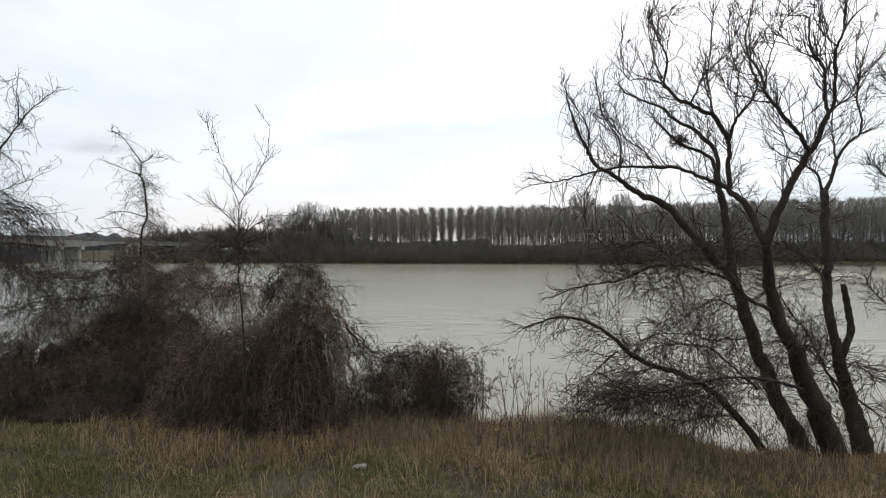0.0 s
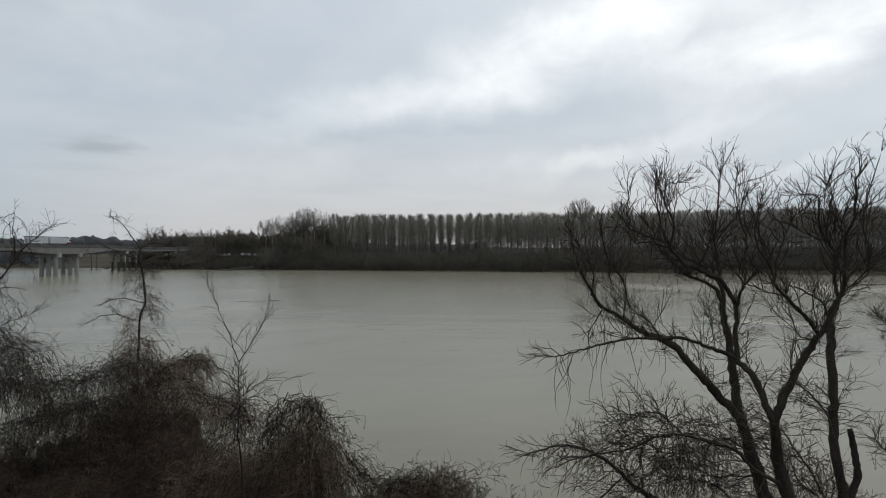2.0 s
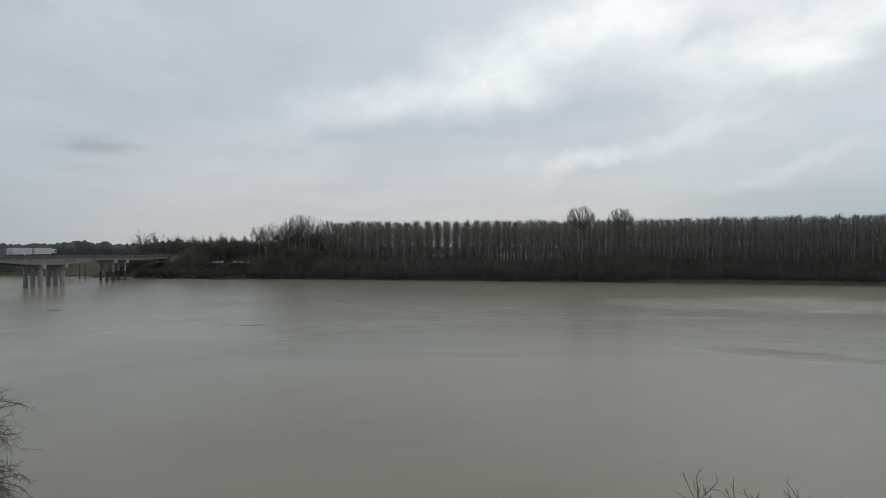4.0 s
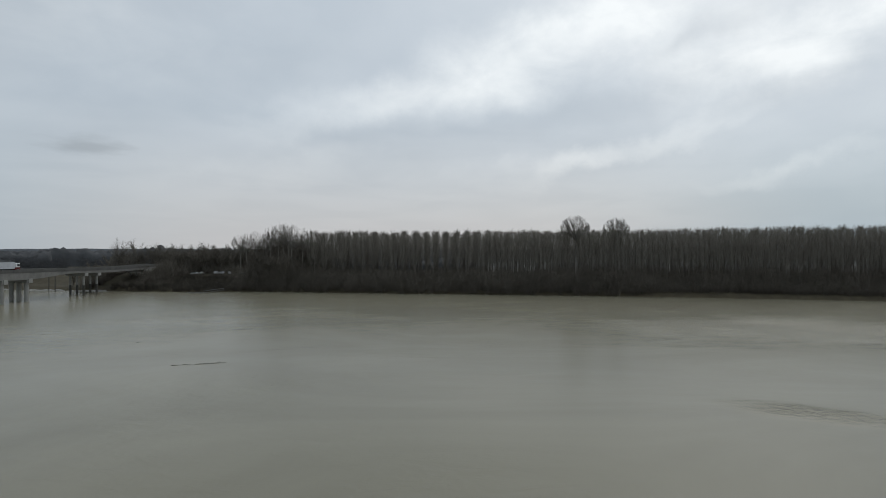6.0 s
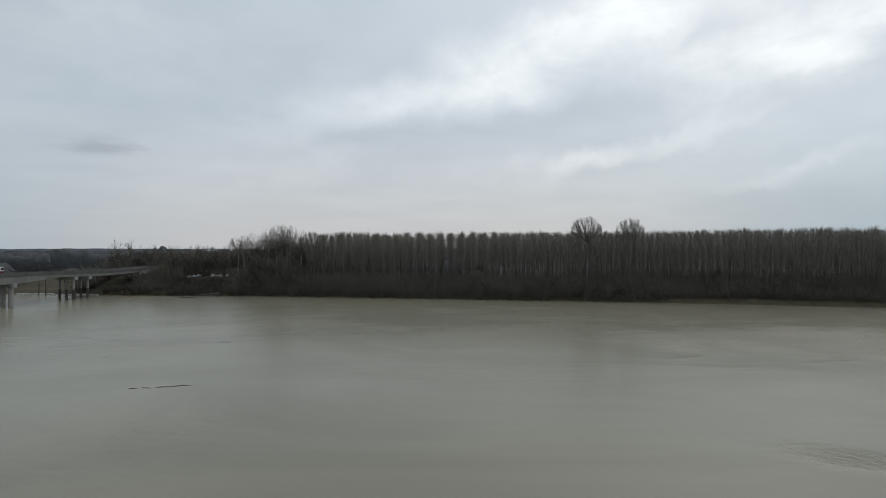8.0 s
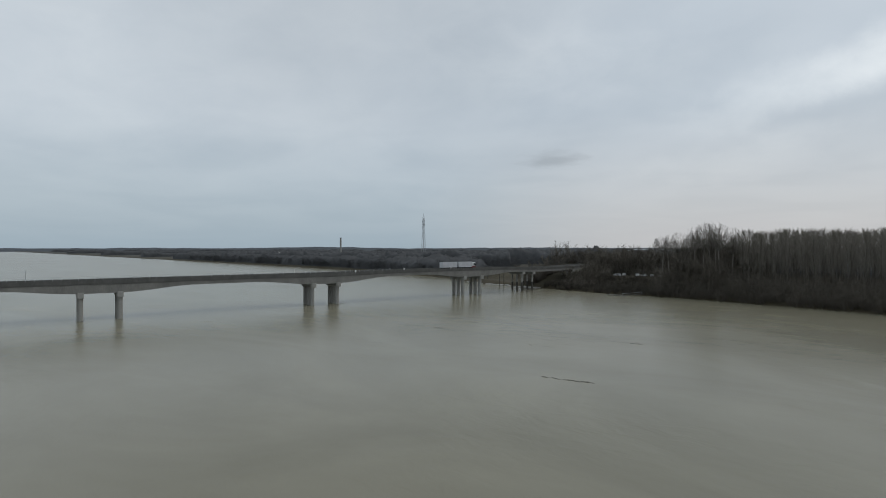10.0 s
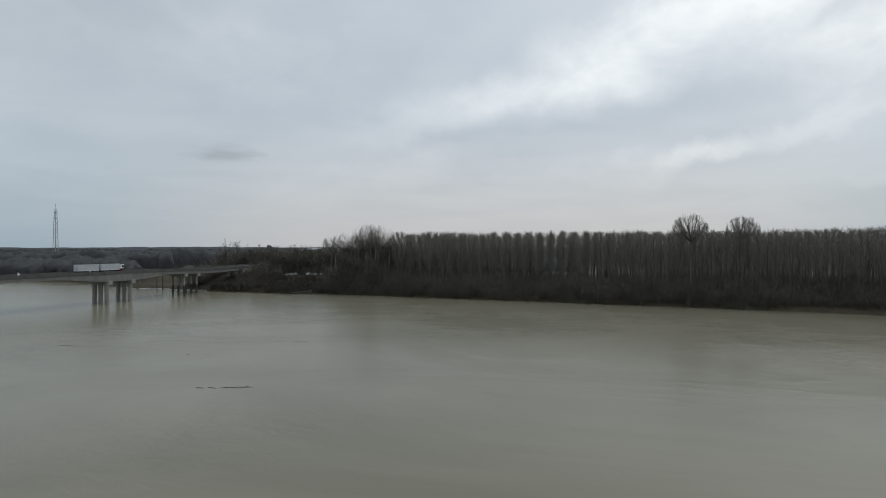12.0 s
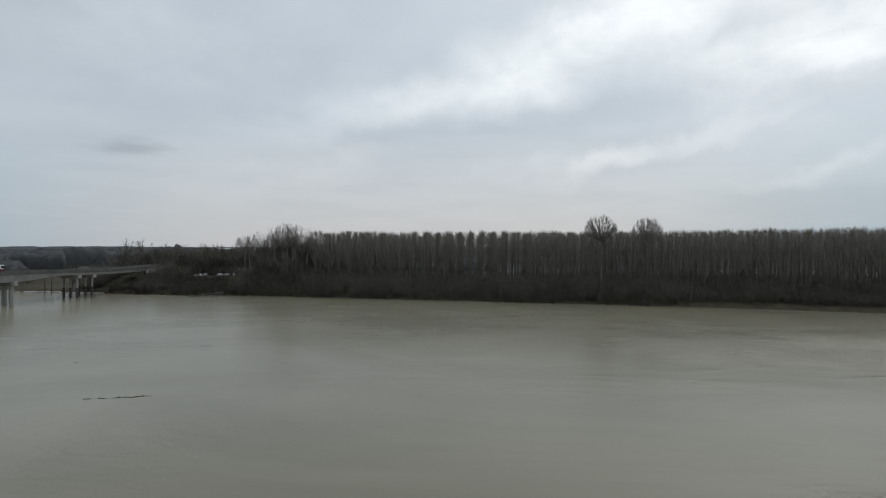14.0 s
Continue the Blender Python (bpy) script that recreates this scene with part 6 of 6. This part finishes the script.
# ---- riverside road, parked vans, jetty and drift ----
def parked_car(x, y, turn, size):
    car = new("parked_car")
    car.matrix_basis = pose(x, y, ground_height(x, y), 0, 0, turn)
    tagged(car, "white parked car on the riverside road", "car", "parked cars")
    part("body", box_bm(-0.85, -size / 2, 0.35, 0.85, size / 2, 0.85, bevel=0.1), WHITE, car)
    cabin = part("cabin", box_bm(-0.75, -size / 2 + 0.3, 0.85, 0.75, size / 2 - 1.2, 1.42, bevel=0.12), WHITE, car)
    part("windscreen", box_bm(-0.65, size / 2 - 1.22, 0.92, 0.65, size / 2 - 1.17, 1.34), PANE, cabin)
    for s in (-1, 1):
        part("side_window", box_bm(s * 0.73, -size / 2 + 0.6, 0.95, s * 0.77, size / 2 - 1.5, 1.32), PANE, cabin)
        for yy in (-size / 2 + 0.75, size / 2 - 0.75):
            tyre(car, s * 0.75, yy, 0.31, 0.31, 0.2)


for x, y, turn, size in ((-124.5, 305.2, 78, 4.0), (-121.0, 306.0, 15, 4.0), (-114.5, 308.4, 10, 4.2), (-111.8, 309.6, 60, 4.0), (-107.8, 311.0, 12, 4.4), (-104.6, 312.0, 20, 4.0), (-102.2, 312.4, 85, 4.2), (-93.0, 313.5, 88, 4.2)):
    parked_car(x, y, turn, size)


def jetty():
    ob = new("pontoon")
    ob.matrix_basis = pose(-105.2, 262.2, 0, 0, 0, 6)
    tagged(ob, "low dark floating pontoon moored by the bank", "pontoon")
    part("hull", box_bm(-3.3, -1.1, -0.35, 3.3, 1.1, 0.25, bevel=0.1), WET_CONCRETE, ob)
    part("deck", box_bm(-3.1, -1.0, 0.254, 3.1, 1.0, 0.36, bevel=0.02), DARK_CONCRETE, ob)
    for px in (-2.7, 0, 2.7):
        part("bollard", rod(bmesh.new(), px, 0.7, 0.36, 0.9, 0.09, sides=8), WET_CONCRETE, ob)
    gang = new("gangway")
    gang.matrix_basis = pose(-97.6, 264.7, 0.5, 0, -7, 18)
    tagged(gang, "narrow sloping gangway up the muddy bank", "gangway")
    part("walkway", box_bm(-4.5, -0.5, 0, 4.5, 0.5, 0.12), DARK_CONCRETE, gang)
    for s in (-0.48, 0.48):
        part("handrail", box_bm(-4.4, s - 0.03, 0.9, 4.4, s + 0.03, 0.97), GALVANISED, gang)
        for px in (-4, -1.3, 1.3, 4):
            part("post", box_bm(px - 0.03, s - 0.03, 0.1, px + 0.03, s + 0.03, 0.92), GALVANISED, gang)


jetty()


def drift(x, y, size, turn, seed, label="dark waterlogged branch drifting on the river"):
    rng = random.Random(seed)
    log = new("driftwood")
    log.matrix_basis = pose(x, y, 0.0, 0, 0, turn)
    tagged(log, label, "driftwood", "drifting wood")
    w = Wood()
    line = bent(rng, (-size / 2, 0, 0.02), (1, 0, 0), size, 6, 0.06)
    for p in line:
        p.z = 0.01 + rng.uniform(-0.02, 0.03)
    w.tube(line, taper(0.07, 0.03, 7), 7)
    piece("log", w.to_mesh("log", BARK), log)
    for k in range(2):
        b = Wood()
        p, d = along(line, rng.uniform(0.3, 0.8))
        b.tube(bent(rng, p, (0.6, rng.choice((-1, 1)) * 0.6, 0.35), size * 0.22, 3, 0.1), taper(0.045, 0.015, 4), 4)
        piece("branch", b.to_mesh("branch", BARK), log)


for i, (x, y, size, turn) in enumerate(((-93.2, 137.0, 3.0, 25), (-89.1, 144.8, 0.9, 0), (-44.0, 150.6, 3.0, 8), (-41.6, 110.1, 1.1, 10), (-39.7, 110.5, 1.5, -6), (-37.9, 110.9, 1.2, 20), (-36.4, 111.3, 1.7, 4), (-34.7, 111.9, 2.2, 14), (-60.4, 133.0, 0.7, 0), (-171, 144.5, 5.0, 8), (-165, 156.0, 6.0, 5))):
    drift(x, y, size, turn, 500 + i)


def shore_stones():
    """Pale flood stones on the bank below the bridge."""
    rng = random.Random(111)
    for i in range(46):
        x = rng.uniform(-215, -150)
        y = far_shore(x) + rng.uniform(-3.6, -0.6)
        bm = bmesh.new()
        bmesh.ops.create_icosphere(bm, subdivisions=2, radius=1.0)
        for v in bm.verts:
            v.co *= 1 + 0.3 * noise.noise(v.co * 1.7 + Vector((i, 0, 0)))
        a = rng.uniform(0.5, 1.3)
        stone = part("stone", bm, CONCRETE, at=Matrix.LocRotScale((x, y, max(0.1, ground_height(x, y))), Euler((0, 0, rng.uniform(0, 6))), (a * 1.4, a, a * 0.55)), smooth=True)
        tagged(stone, "pale flood-washed stone at the waterline", "stone", "shore stones")


shore_stones()
pale = bmesh.new()
bmesh.ops.create_icosphere(pale, subdivisions=3, radius=1.0)
for v in pale.verts:
    v.co *= 1 + 0.35 * noise.noise(v.co * 1.9)
rock = part("stone", pale, CONCRETE, at=Matrix.LocRotScale((-1.75, 11.2, ground_height(-1.75, 11.2) + 0.04), Euler((0, 0, 0.3)), (0.15, 0.10, 0.045)), smooth=True)
tagged(rock, "pale lump of litter lying in the grass", "stone")
